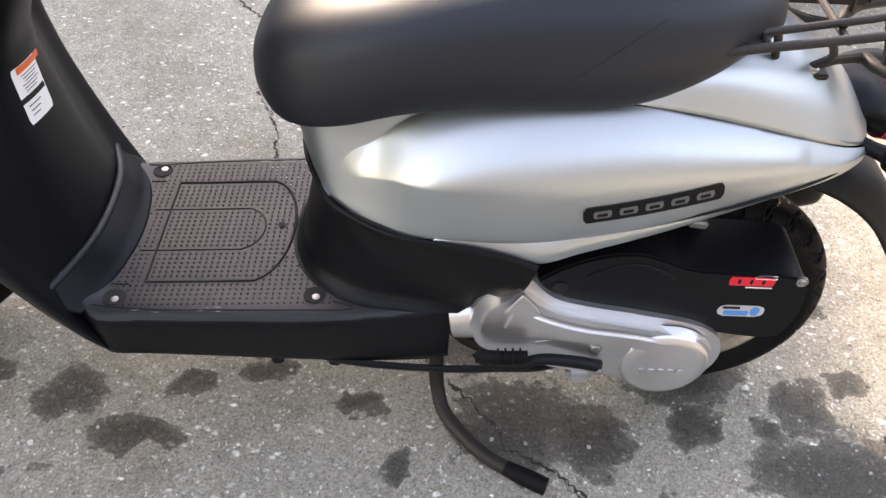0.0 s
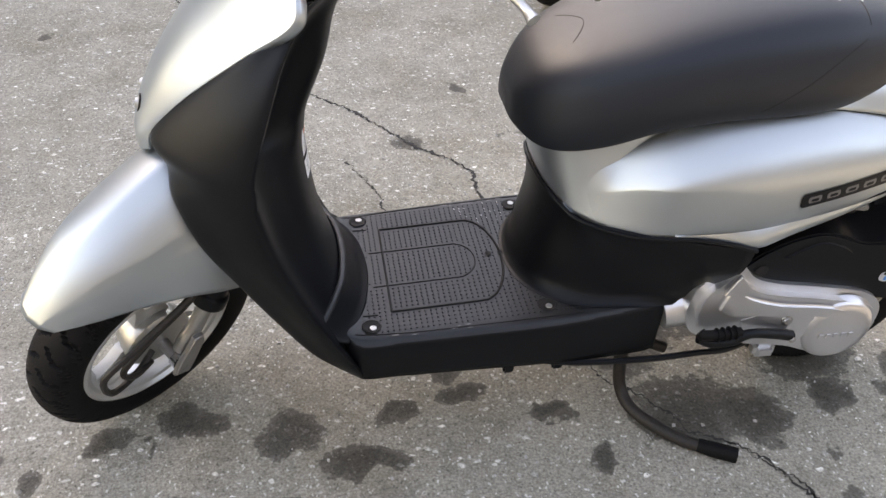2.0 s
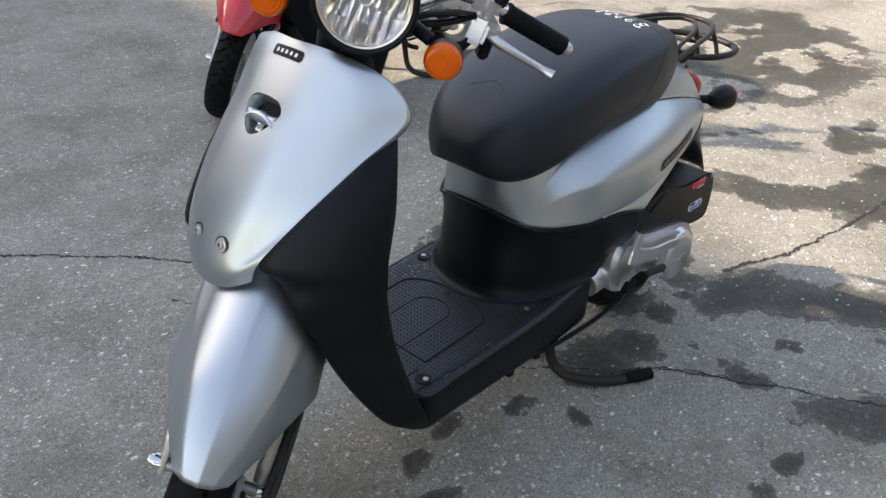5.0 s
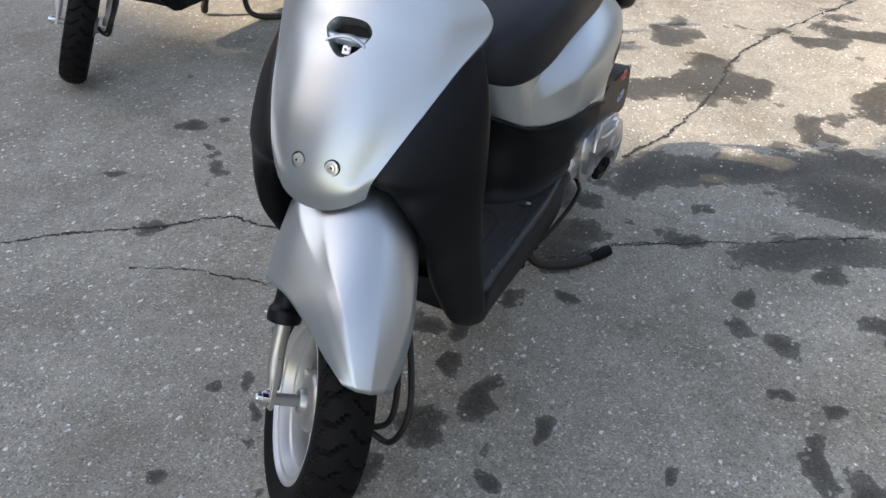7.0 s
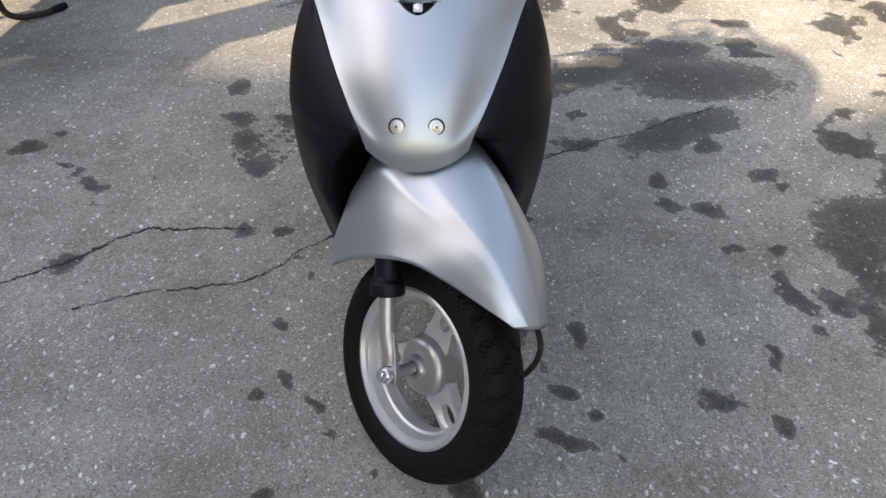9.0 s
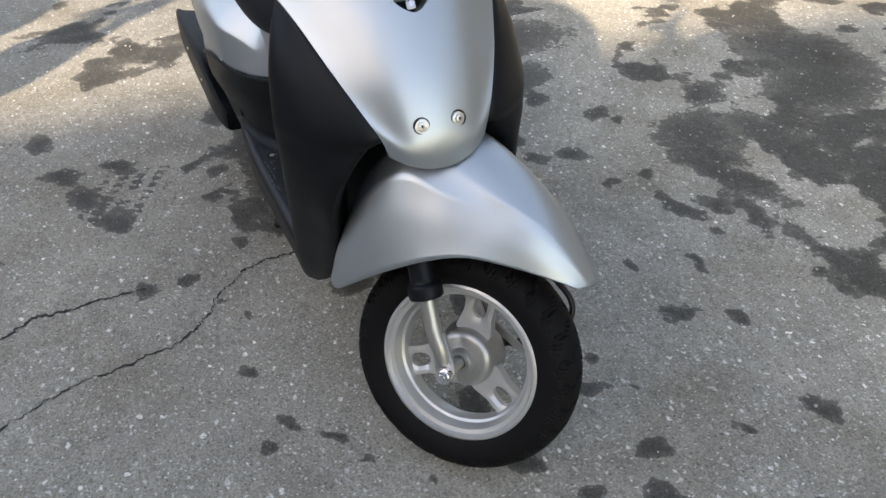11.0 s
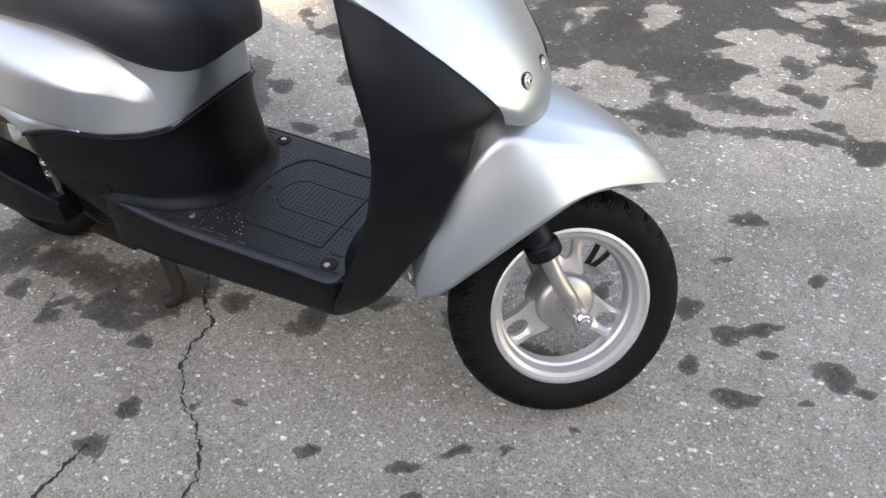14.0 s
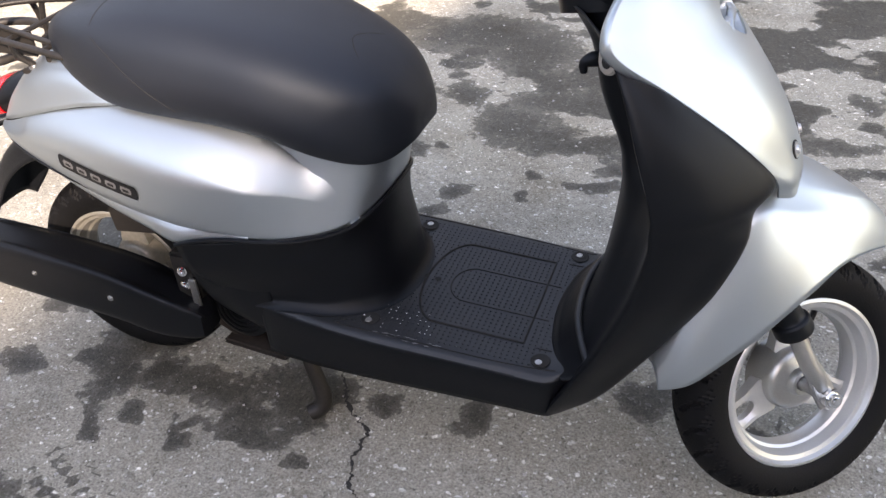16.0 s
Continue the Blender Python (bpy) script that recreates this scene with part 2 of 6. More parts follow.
# ---- the lot: asphalt with damp stains and cracks ----
def vnoise(x, y, scale, seed):
    """Smooth random values between 0 and 1 over the plane."""
    r = np.random.RandomState(seed).rand(64, 64)
    u, v = x * scale, y * scale
    i, j = np.floor(u).astype(int), np.floor(v).astype(int)
    f, g = u - i, v - j
    f, g = f * f * (3 - 2 * f), g * g * (3 - 2 * g)
    q = lambda a, b: r[a % 64, b % 64]
    return (q(i, j) * (1 - f) + q(i + 1, j) * f) * (1 - g) + (q(i, j + 1) * (1 - f) + q(i + 1, j + 1) * f) * g


def fbm(x, y, scale, seed, n=4):
    return sum(vnoise(x, y, scale * 2 ** k, seed + k) * 0.5 ** k for k in range(n)) / sum(0.5 ** k for k in range(n))


# damp spots: x, y, half length, half width, angle
SPOTS_FAR = [(-0.71, 2.15, 0.155, 0.042, 81), (-1.0, 0.75, 0.028, 0.014, 88), (0.18, 1.06, 0.024, 0.015, 61), (0.72, 0.67, 0.054, 0.033, 17), (0.49, 0.62, 0.057, 0.042, 26), (0.34, 0.58, 0.065, 0.036, 14), (0.19, 0.52, 0.046, 0.031, 18), (0.48, 0.46, 0.054, 0.037, 75)]
SPOTS_UNDER = [(-0.61, -0.11, 0.062, 0.04, 171), (-0.49, -0.18, 0.055, 0.024, 179), (-0.29, -0.04, 0.039, 0.027, 177), (-0.14, -0.12, 0.043, 0.017, 2), (0.12, -0.13, 0.096, 0.079, 12), (0.25, -0.16, 0.07, 0.056, 19), (0.43, -0.13, 0.043, 0.034, 31), (0.62, -0.08, 0.052, 0.034, 58), (0.55, -0.13, 0.023, 0.016, 23), (0.7, -0.04, 0.033, 0.022, 26), (0.61, -0.2, 0.105, 0.047, 7), (-0.94, -0.09, 0.032, 0.024, 131), (-0.88, -0.1, 0.018, 0.01, 167), (-0.79, -0.07, 0.056, 0.036, 165), (0.7, -0.24, 0.13, 0.082, 170)]
SPOTS_UNDER_2 = [(0.67, 0.16, 0.055, 0.033, 167), (0.45, -0.01, 0.099, 0.07, 10), (-0.31, 0.04, 0.035, 0.032, 118)]
SPOTS_NEAR = [(0.34, -0.82, 0.048, 0.025, 176), (0.85, -0.51, 0.41, 0.092, 122), (0.44, -0.76, 0.198, 0.075, 125)]
SPOTS_NEAR_2 = [(0.82, -0.89, 0.261, 0.145, 90), (1.06, -0.84, 0.129, 0.097, 97), (-0.07, -1.12, 0.149, 0.101, 135), (-0.16, -1.09, 0.099, 0.056, 13), (0.26, -1.8, 0.254, 0.164, 7), (0.03, -1.69, 0.202, 0.158, 110), (0.14, -1.31, 0.077, 0.063, 121), (-0.16, -1.32, 0.141, 0.072, 13)]

SPOTS_LOT = [(-0.25, 0.31, 0.015, 0.011, 173), (-0.32, 0.28, 0.016, 0.012, 10), (-0.5, 0.33, 0.022, 0.012, 26), (-0.13, 0.47, 0.029, 0.027, 16), (-0.68, 0.29, 0.026, 0.014, 42), (-0.74, 0.22, 0.033, 0.01, 40), (-0.81, 0.17, 0.011, 0.01, 23), (-0.92, 0.08, 0.012, 0.01, 37), (-1.07, -0.67, 0.029, 0.02, 27), (-0.73, -0.97, 0.02, 0.013, 34), (-1.06, -0.52, 0.016, 0.01, 38), (-1.24, -0.51, 0.021, 0.015, 52), (-1.02, -0.32, 0.032, 0.018, 68), (-1.11, -0.27, 0.025, 0.017, 40), (-1.16, -0.31, 0.047, 0.013, 31), (-1.18, -0.24, 0.021, 0.017, 177), (-1.06, -0.16, 0.03, 0.014, 108), (-1.17, -0.11, 0.041, 0.016, 18)]
SPOTS_LOT_2 = [(-1.31, -0.25, 0.043, 0.03, 14), (-1.37, -0.22, 0.026, 0.013, 20), (-1.27, -0.14, 0.016, 0.01, 44), (-0.42, -0.09, 0.045, 0.022, 27), (-0.13, 0.05, 0.041, 0.028, 146), (0.29, 1.2, 0.051, 0.035, 121), (0.08, 0.94, 0.041, 0.019, 54), (-0.09, 1.19, 0.038, 0.014, 98), (-0.28, 0.88, 0.036, 0.028, 117), (-0.72, 0.35, 0.015, 0.013, 47), (-0.98, 0.28, 0.024, 0.02, 112), (0.14, -0.63, 0.034, 0.025, 152), (0.01, -0.62, 0.038, 0.025, 21), (-0.01, -0.72, 0.048, 0.034, 87), (0.55, -0.43, 0.032, 0.025, 121), (0.35, -0.42, 0.064, 0.037, 93), (-0.07, -0.22, 0.034, 0.021, 56), (-0.2, -0.75, 0.028, 0.018, 117)]
SPOTS_LOT_3 = [(-0.2, -0.85, 0.026, 0.016, 153), (0.18, -0.93, 0.044, 0.029, 149), (0.11, -0.97, 0.026, 0.016, 155), (-0.36, -0.85, 0.077, 0.021, 4), (-0.4, -0.94, 0.042, 0.033, 24), (-0.57, -0.75, 0.042, 0.019, 178), (-0.54, -0.6, 0.024, 0.013, 168), (-0.52, -0.34, 0.038, 0.018, 175), (-0.69, -0.28, 0.034, 0.017, 63), (-0.75, -0.33, 0.017, 0.014, 132), (-0.82, -0.27, 0.052, 0.018, 63), (-0.72, -0.59, 0.038, 0.023, 83), (-0.79, -0.7, 0.027, 0.019, 129)]

def ground_lines(lo, hi, step, far):
    mid = list(np.arange(lo, hi, step))
    out, d = [], step
    a, b = lo, mid[-1]
    left, right = [], []
    while a > -far:
        d *= 1.35
        a -= d
        b += d
        left.append(a)
        right.append(b)
    return np.array(left[::-1] + mid + right)


gx, gy = ground_lines(-1.9, 4.0, 0.0105, 120), ground_lines(-3.3, 2.3, 0.0105, 120)
X, Y = np.meshgrid(gx, gy)
wx = X + 0.055 * (fbm(X, Y, 9, 11) - 0.5) + 0.05 * (fbm(X, Y, 28, 15) - 0.5)
wy = Y + 0.055 * (fbm(X, Y, 9, 21) - 0.5) + 0.05 * (fbm(X, Y, 28, 25) - 0.5)
damp = np.full(X.shape, -1.0)
for x, y, a, b, ang in SPOTS_FAR + SPOTS_UNDER + SPOTS_UNDER_2 + SPOTS_NEAR + SPOTS_NEAR_2 + SPOTS_LOT + SPOTS_LOT_2 + SPOTS_LOT_3:
    c, s = math.cos(radians(ang)), math.sin(radians(ang))
    u, v = (wx - x) * c + (wy - y) * s, -(wx - x) * s + (wy - y) * c
    damp = np.maximum(damp, 1.25 - np.sqrt((u / (a * 1.12)) ** 2 + (v / (b * 1.12)) ** 2))
# oily drips under the engine
for x, y, a, b, ang in ((0.445, 0.140, 0.062, 0.036, -20), (0.345, 0.100, 0.052, 0.045, 40), (0.185, 0.098, 0.052, 0.040, 60), (0.035, 0.095, 0.050, 0.045, 80), (-0.02, 0.138, 0.035, 0.022, 0),
                        (0.340, 0.215, 0.030, 0.022, 20), (0.395, 0.272, 0.055, 0.016, -50), (0.225, 0.228, 0.050, 0.014, -40), (0.065, 0.187, 0.055, 0.016, -50), (0.145, 0.172, 0.016, 0.010, 0), (0.219, 0.188, 0.016, 0.013, 0), (0.07, 0.04, 0.09, 0.05, 30)):
    c, s = math.cos(radians(ang)), math.sin(radians(ang))
    u, v = (wx - x) * c + (wy - y) * s, -(wx - x) * s + (wy - y) * c
    damp = np.maximum(damp, 1.3 - np.sqrt((u / a) ** 2 + (v / b) ** 2))
# a mottled damp area beyond the left side of the scooter, scattered drips elsewhere
zone = np.clip((-Y - 1.06 - 0.12 * X) / 0.45, 0, 1) * np.clip((2.2 - X) / 1.0, 0, 1)
mott = (fbm(wx, wy, 2.6, 31) - 0.52) * 5.0 + (fbm(wx, wy, 8.5, 41) - 0.5) * 7.0
damp = np.maximum(damp, np.where(zone > 0, mott + (zone - 1) * 1.2 + 0.40 + 0.15 * np.clip((-Y - 1.15) / 0.2, 0, 1) - 0.40 * np.clip((X + 0.85) / 0.4, 0, 1) - 0.5 * np.clip((X - 0.4) / 0.25, 0, 1), -1))
# a torn damp patch under the engine
torn = 1 - np.maximum(np.abs((wx - 0.24) / 0.31), np.abs((wy - 0.115) / 0.125))
damp = np.maximum(damp, np.where(torn > 0, np.clip(torn * 2.5, 0, 0.55) + 3.4 * (fbm(wx, wy, 11, 131) - 0.53), -1))
# streaks along the edge of the damp area
for x, y, a, b, ang in ((-0.28, -1.06, 0.24, 0.055, 15), (-0.46, -1.00, 0.12, 0.028, -8), (-0.76, -1.05, 0.24, 0.030, 3), (-1.12, -1.09, 0.20, 0.026, 8), (-0.95, -1.21, 0.16, 0.05, 5)):
    c, s = math.cos(radians(ang)), math.sin(radians(ang))
    u, v = (wx - x) * c + (wy - y) * s, -(wx - x) * s + (wy - y) * c
    damp = np.maximum(damp, 1.2 - np.sqrt((u / a) ** 2 + (v / b) ** 2))
# damp prints of a tyre: four rows of blocks
tu, tv = (X - 0.40) * -0.887 + (Y - 0.33) * 0.461, (X - 0.40) * 0.461 + (Y - 0.33) * 0.887
rows_ = np.abs((tv / 0.048) % 1 - 0.5) < 0.36
blocks_ = np.abs((tu / 0.034 + 0.4 * np.floor(tv / 0.048)) % 1 - 0.5) < 0.40
inside_ = (tv > -0.02) & (tv < 0.172) & (tu > -0.02) & (tu < 0.27)
damp = np.maximum(damp, np.where(rows_ & blocks_ & inside_, 0.44 + 1.4 * (fbm(X, Y, 16, 91) - 0.52), -1))
zone2 = np.clip((X - 1.0) / 0.5, 0, 1) * np.clip((0.9 - Y) / 0.4, 0, 1) * np.clip((3.6 - X) / 0.8, 0, 1)
damp = np.maximum(damp, np.where(zone2 > 0, (fbm(wx, wy, 4.5, 51) - 0.555) * 8 + (zone2 - 1), -1))
damp = np.maximum(damp, (fbm(wx, wy, 8, 71) - 0.80) * 9)
# a wide damp patch behind the scooter, with dry islands
zone3 = np.minimum(X - 2.05 + 0.25 * (Y - 0.8), 1.60 - Y + 0.25 * (X - 3.2)) / 0.35
zone3 = np.minimum(zone3, (Y - 0.15) / 0.4) + 1.6 * (fbm(X, Y, 2.6, 111) - 0.5)
damp = np.maximum(damp, np.clip(zone3, -1, 1) * 0.9 - np.clip((fbm(wx, wy, 5.0, 121) - 0.53) * 9, 0, 2))
rim_ = np.minimum(np.minimum(X + 1.85, 3.95 - X), np.minimum(Y + 3.25, 2.25 - Y)) + 0.5 * (fbm(X, Y, 3.0, 61) - 0.5)
damp = np.where(rim_ > 0, np.clip(damp, -1, 1) - 2.2 * np.clip(1 - rim_ / 0.5, 0, 1), -1.0)
damp = np.where((X < -1.85) | (X > 3.95) | (Y < -3.25) | (Y > 2.25), -1.0, damp)
Z = 0.0016 * (fbm(X, Y, 14, 81) - 0.5) * (np.abs(X) < 3) * (np.abs(Y) < 3) - 0.0008

ASPHALT = bpy.data.materials.new("asphalt")
ASPHALT.use_nodes = True
an, al = ASPHALT.node_tree.nodes, ASPHALT.node_tree.links
ab = an["Principled BSDF"]
aco = an.new("ShaderNodeTexCoord")


def node(kind, **inputs):
    q = an.new(kind)
    for k, v in inputs.items():
        q.inputs[k.replace("_", " ")].default_value = v
    return q


def math_node(op, a, b):
    q = an.new("ShaderNodeMath")
    q.operation = op
    for i, v in enumerate((a, b)):
        if isinstance(v, (int, float)):
            q.inputs[i].default_value = v
        else:
            al.new(v, q.inputs[i])
    return q.outputs[0]


def ramp_node(src, stops):
    q = an.new("ShaderNodeValToRGB")
    e = q.color_ramp.elements
    while len(e) < len(stops):
        e.new(0.5)
    for i, (p, c) in enumerate(stops):
        e[i].position, e[i].color = p, (*c, 1) if len(c) == 3 else c
    al.new(src, q.inputs[0])
    return q.outputs[0]


def mix_node(fac, a, b, mode="MIX"):
    q = an.new("ShaderNodeMix")
    q.data_type, q.blend_type = "RGBA", mode
    for i, v in ((0, fac), (6, a), (7, b)):
        if isinstance(v, (int, float)):
            q.inputs[i].default_value = v
        elif isinstance(v, tuple):
            q.inputs[i].default_value = (*v, 1)
        else:
            al.new(v, q.inputs[i])
    return q.outputs[2]


stones = node("ShaderNodeTexVoronoi", Scale=60.0, Randomness=1.0)
grit = node("ShaderNodeTexVoronoi", Scale=125.0, Randomness=1.0)
broad = node("ShaderNodeTexNoise", Scale=1.7, Detail=6.0, Roughness=0.6)
middle = node("ShaderNodeTexNoise", Scale=14.0, Detail=6.0, Roughness=0.65)
fine = node("ShaderNodeTexNoise", Scale=220.0, Detail=3.0)
warp = node("ShaderNodeTexNoise", Scale=55.0, Detail=3.0)
shift = an.new("ShaderNodeVectorMath")
shift.operation = "MULTIPLY_ADD"
shift.inputs[1].default_value = (0.017, 0.017, 0.006)
al.new(aco.outputs["Object"], warp.inputs["Vector"])
al.new(warp.outputs["Color"], shift.inputs[0])
al.new(aco.outputs["Object"], shift.inputs[2])
for q, turn, stretch in ((stones, 0.6, (1.0, 1.5, 1.0)), (grit, -0.5, (1.5, 1.0, 1.0))):
    mp = an.new("ShaderNodeMapping")
    mp.inputs["Rotation"].default_value, mp.inputs["Scale"].default_value = (0, 0, turn), stretch
    al.new(shift.outputs[0], mp.inputs["Vector"])
    al.new(mp.outputs[0], q.inputs["Vector"])
for q in (broad, middle, fine):
    al.new(aco.outputs["Object"], q.inputs["Vector"])
binder = mix_node(ramp_node(middle.outputs["Fac"], [(0.3, (0, 0, 0)), (0.7, (1, 1, 1))]), (0.222, 0.210, 0.180), (0.318, 0.300, 0.256))
mott_ = node("ShaderNodeTexNoise", Scale=62.0, Detail=5.0, Roughness=0.7)
al.new(aco.outputs["Object"], mott_.inputs["Vector"])
binder = mix_node(ramp_node(mott_.outputs["Fac"], [(0.36, (0.5, 0.5, 0.5)), (0.5, (0, 0, 0))]), binder, (0.160, 0.154, 0.134))
binder = mix_node(ramp_node(mott_.outputs["Fac"], [(0.52, (0, 0, 0)), (0.68, (0.5, 0.5, 0.5))]), binder, (0.372, 0.358, 0.316))
binder = mix_node(ramp_node(broad.outputs["Fac"], [(0.42, (0, 0, 0)), (0.72, (0.6, 0.6, 0.6))]), binder, (0.272, 0.258, 0.220))
sep = an.new("ShaderNodeSeparateColor")
al.new(stones.outputs["Color"], sep.inputs[0])
sep2 = an.new("ShaderNodeSeparateColor")
al.new(grit.outputs["Color"], sep2.inputs[0])
# chips of pale and dark stone, each cell of its own size
reach = math_node("MULTIPLY", stones.outputs["Distance"], math_node("ADD", math_node("MULTIPLY", sep.outputs[2], 2.3), 0.75))
body = ramp_node(reach, [(0.26, (1, 1, 1)), (0.42, (0, 0, 0))])
pale = ramp_node(sep.outputs[0], [(0.70, (0, 0, 0)), (0.80, (1, 1, 1))])
dark = ramp_node(sep.outputs[1], [(0.78, (0, 0, 0)), (0.90, (1, 1, 1))])
stone_tone = ramp_node(sep.outputs[0], [(0.70, (0.38, 0.365, 0.33)), (0.86, (0.50, 0.485, 0.45)), (1.0, (0.76, 0.74, 0.69))])
colour = mix_node(math_node("MULTIPLY", body, math_node("MULTIPLY", pale, 0.95)), binder, stone_tone)
colour = mix_node(math_node("MULTIPLY", body, math_node("MULTIPLY", dark, 0.30)), colour, (0.085, 0.081, 0.076))
gbody = ramp_node(grit.outputs["Distance"], [(0.30, (1, 1, 1)), (0.42, (0, 0, 0))])
gpale = ramp_node(sep2.outputs[0], [(0.78, (0, 0, 0)), (0.88, (1, 1, 1))])
colour = mix_node(math_node("MULTIPLY", math_node("MULTIPLY", gbody, gpale), 0.85), colour, (0.57, 0.555, 0.515))
gdark = ramp_node(sep2.outputs[1], [(0.78, (0, 0, 0)), (0.88, (1, 1, 1))])
colour = mix_node(math_node("MULTIPLY", math_node("MULTIPLY", gbody, gdark), 0.62), colour, (0.085, 0.082, 0.075))
grain_ = node("ShaderNodeTexNoise", Scale=190.0, Detail=5.0, Roughness=0.75)
al.new(aco.outputs["Object"], grain_.inputs["Vector"])
colour = mix_node(1.0, colour, ramp_node(grain_.outputs["Fac"], [(0.30, (0.50, 0.495, 0.48)), (0.5, (0.97, 0.97, 0.97)), (0.70, (1.50, 1.50, 1.50))]), "MULTIPLY")
# paler, slightly warmer asphalt where the attribute is set
pale_ground_att = an.new("ShaderNodeAttribute")
pale_ground_att.attribute_name = "dust"
colour = mix_node(pale_ground_att.outputs["Fac"], colour, mix_node(1.0, colour, (1.42, 1.37, 1.30), "MULTIPLY"))
att = an.new("ShaderNodeAttribute")
att.attribute_name = "damp"
wet = math_node("ADD", att.outputs["Fac"], math_node("MULTIPLY", math_node("SUBTRACT", middle.outputs["Fac"], 0.5), 1.0))
wet = math_node("ADD", wet, math_node("MULTIPLY", math_node("SUBTRACT", warp.outputs["Fac"], 0.5), 0.7))
wet = ramp_node(wet, [(0.14, (0, 0, 0)), (0.26, (0.75, 0.75, 0.75)), (0.8, (1, 1, 1))])
soaked = mix_node(1.0, colour, (0.235, 0.235, 0.23), "MULTIPLY")
colour = mix_node(wet, colour, soaked)
ab.inputs["Specular IOR Level"].default_value = 0.25
tone = node("ShaderNodeTexNoise", Scale=2.6, Detail=4.0, Roughness=0.6)
al.new(aco.outputs["Object"], tone.inputs["Vector"])
colour = mix_node(1.0, colour, ramp_node(tone.outputs["Fac"], [(0.30, (0.74, 0.71, 0.66)), (0.50, (0.98, 0.98, 0.97)), (0.70, (1.14, 1.13, 1.12))]), "MULTIPLY")
al.new(colour, ab.inputs["Base Color"])
al.new(ramp_node(wet, [(0.0, (0.92,) * 3), (1.0, (0.6,) * 3)]), ab.inputs["Roughness"])
chips = math_node("MULTIPLY", body, math_node("MAXIMUM", pale, dark))
height = math_node("ADD", math_node("MULTIPLY", chips, 0.5), math_node("MULTIPLY", fine.outputs["Fac"], 0.6))
height = math_node("ADD", height, math_node("MULTIPLY", middle.outputs["Fac"], 0.8))
bump = node("ShaderNodeBump", Strength=0.8, Distance=0.004)
al.new(height, bump.inputs["Height"])
al.new(bump.outputs[0], ab.inputs["Normal"])

gv = np.stack([X, Y, Z], -1).reshape(-1, 3)
gm = bpy.data.meshes.new("ground")
ny_, nx_ = X.shape
idx = np.arange(ny_ * nx_).reshape(ny_, nx_)
quads = np.stack([idx[:-1, :-1], idx[:-1, 1:], idx[1:, 1:], idx[1:, :-1]], -1).reshape(-1, 4)
gm.vertices.add(len(gv))
gm.vertices.foreach_set("co", gv.ravel())
gm.loops.add(quads.size)
gm.loops.foreach_set("vertex_index", quads.ravel())
gm.polygons.add(len(quads))
gm.polygons.foreach_set("loop_start", np.arange(0, quads.size, 4))
gm.polygons.foreach_set("use_smooth", np.ones(len(quads), bool))
gm.update(calc_edges=True)
gm.attributes.new("damp", "FLOAT", "POINT").data.foreach_set("value", damp.ravel())
# two broad paler zones, one on each side of the scooter
dust = 0.30 * np.clip((Y - 0.22 + 0.4 * (fbm(X, Y, 2.2, 105) - 0.5)) / 0.35, 0, 1) * np.clip((X + 0.7) / 0.6, 0, 1) * np.clip((1.2 - Y) / 0.5, 0, 1) + np.clip((-Y - 0.62 + 0.5 * (fbm(X, Y, 2.2, 101) - 0.5)) / 0.6, 0, 1) * np.clip((4.5 - np.hypot(X, Y)) / 2, 0, 1)
gm.attributes.new("dust", "FLOAT", "POINT").data.foreach_set("value", dust.ravel())
gm.materials.append(ASPHALT)
ground = tagged(new("ground", gm), "worn grey asphalt with damp stains and cracks", "ground", kind="structure")

CRACK_FILL = mat("crack_dirt", (0.026, 0.024, 0.022), 0.95, 0, 0.4, 0.3, 200)
CRACKS = [
    (0.0060, [(0.60, -0.905), (0.387, -0.553), (0.240, -0.285), (0.170, -0.228), (0.116, -0.185), (0.089, -0.136), (0.015, -0.060), (-0.034, 0.005), (-0.052, 0.049), (-0.132, 0.132), (-0.140, 0.213), (-0.169, 0.272), (-0.231, 0.324), (-0.345, 0.43), (-0.395, 0.66), (-0.46, 0.80)]),
    (0.0095, [(-0.88, 2.64), (-0.96, 2.46), (-1.06, 2.37), (-1.07, 2.19), (-1.04, 2.00), (-0.97, 1.91), (-0.875, 1.75), (-0.786, 1.617), (-0.781, 1.394), (-0.668, 1.324), (-0.535, 1.185), (-0.396, 1.044), (-0.257, 0.856), (-0.145, 0.740), (-0.128, 0.632), (-0.129, 0.476)]),
    (0.012, [(3.9, -1.0), (3.03, -0.713), (2.40, -0.467), (1.91, -0.317), (1.45, -0.30), (1.01, -0.234), (0.748, -0.144)]),
    (0.0075, [(1.95, 2.33), (2.34, 2.21), (2.67, 2.08), (2.88, 2.01), (2.95, 1.81), (3.02, 1.56), (3.07, 1.42), (3.16, 1.22)]),
    (0.003, [(-1.30, 2.37), (-1.18, 2.35), (-1.07, 2.30)]),
    (0.004, [(0.17, -0.228), (0.235, -0.276), (0.28, -0.36), (0.36, -0.44)]),
]
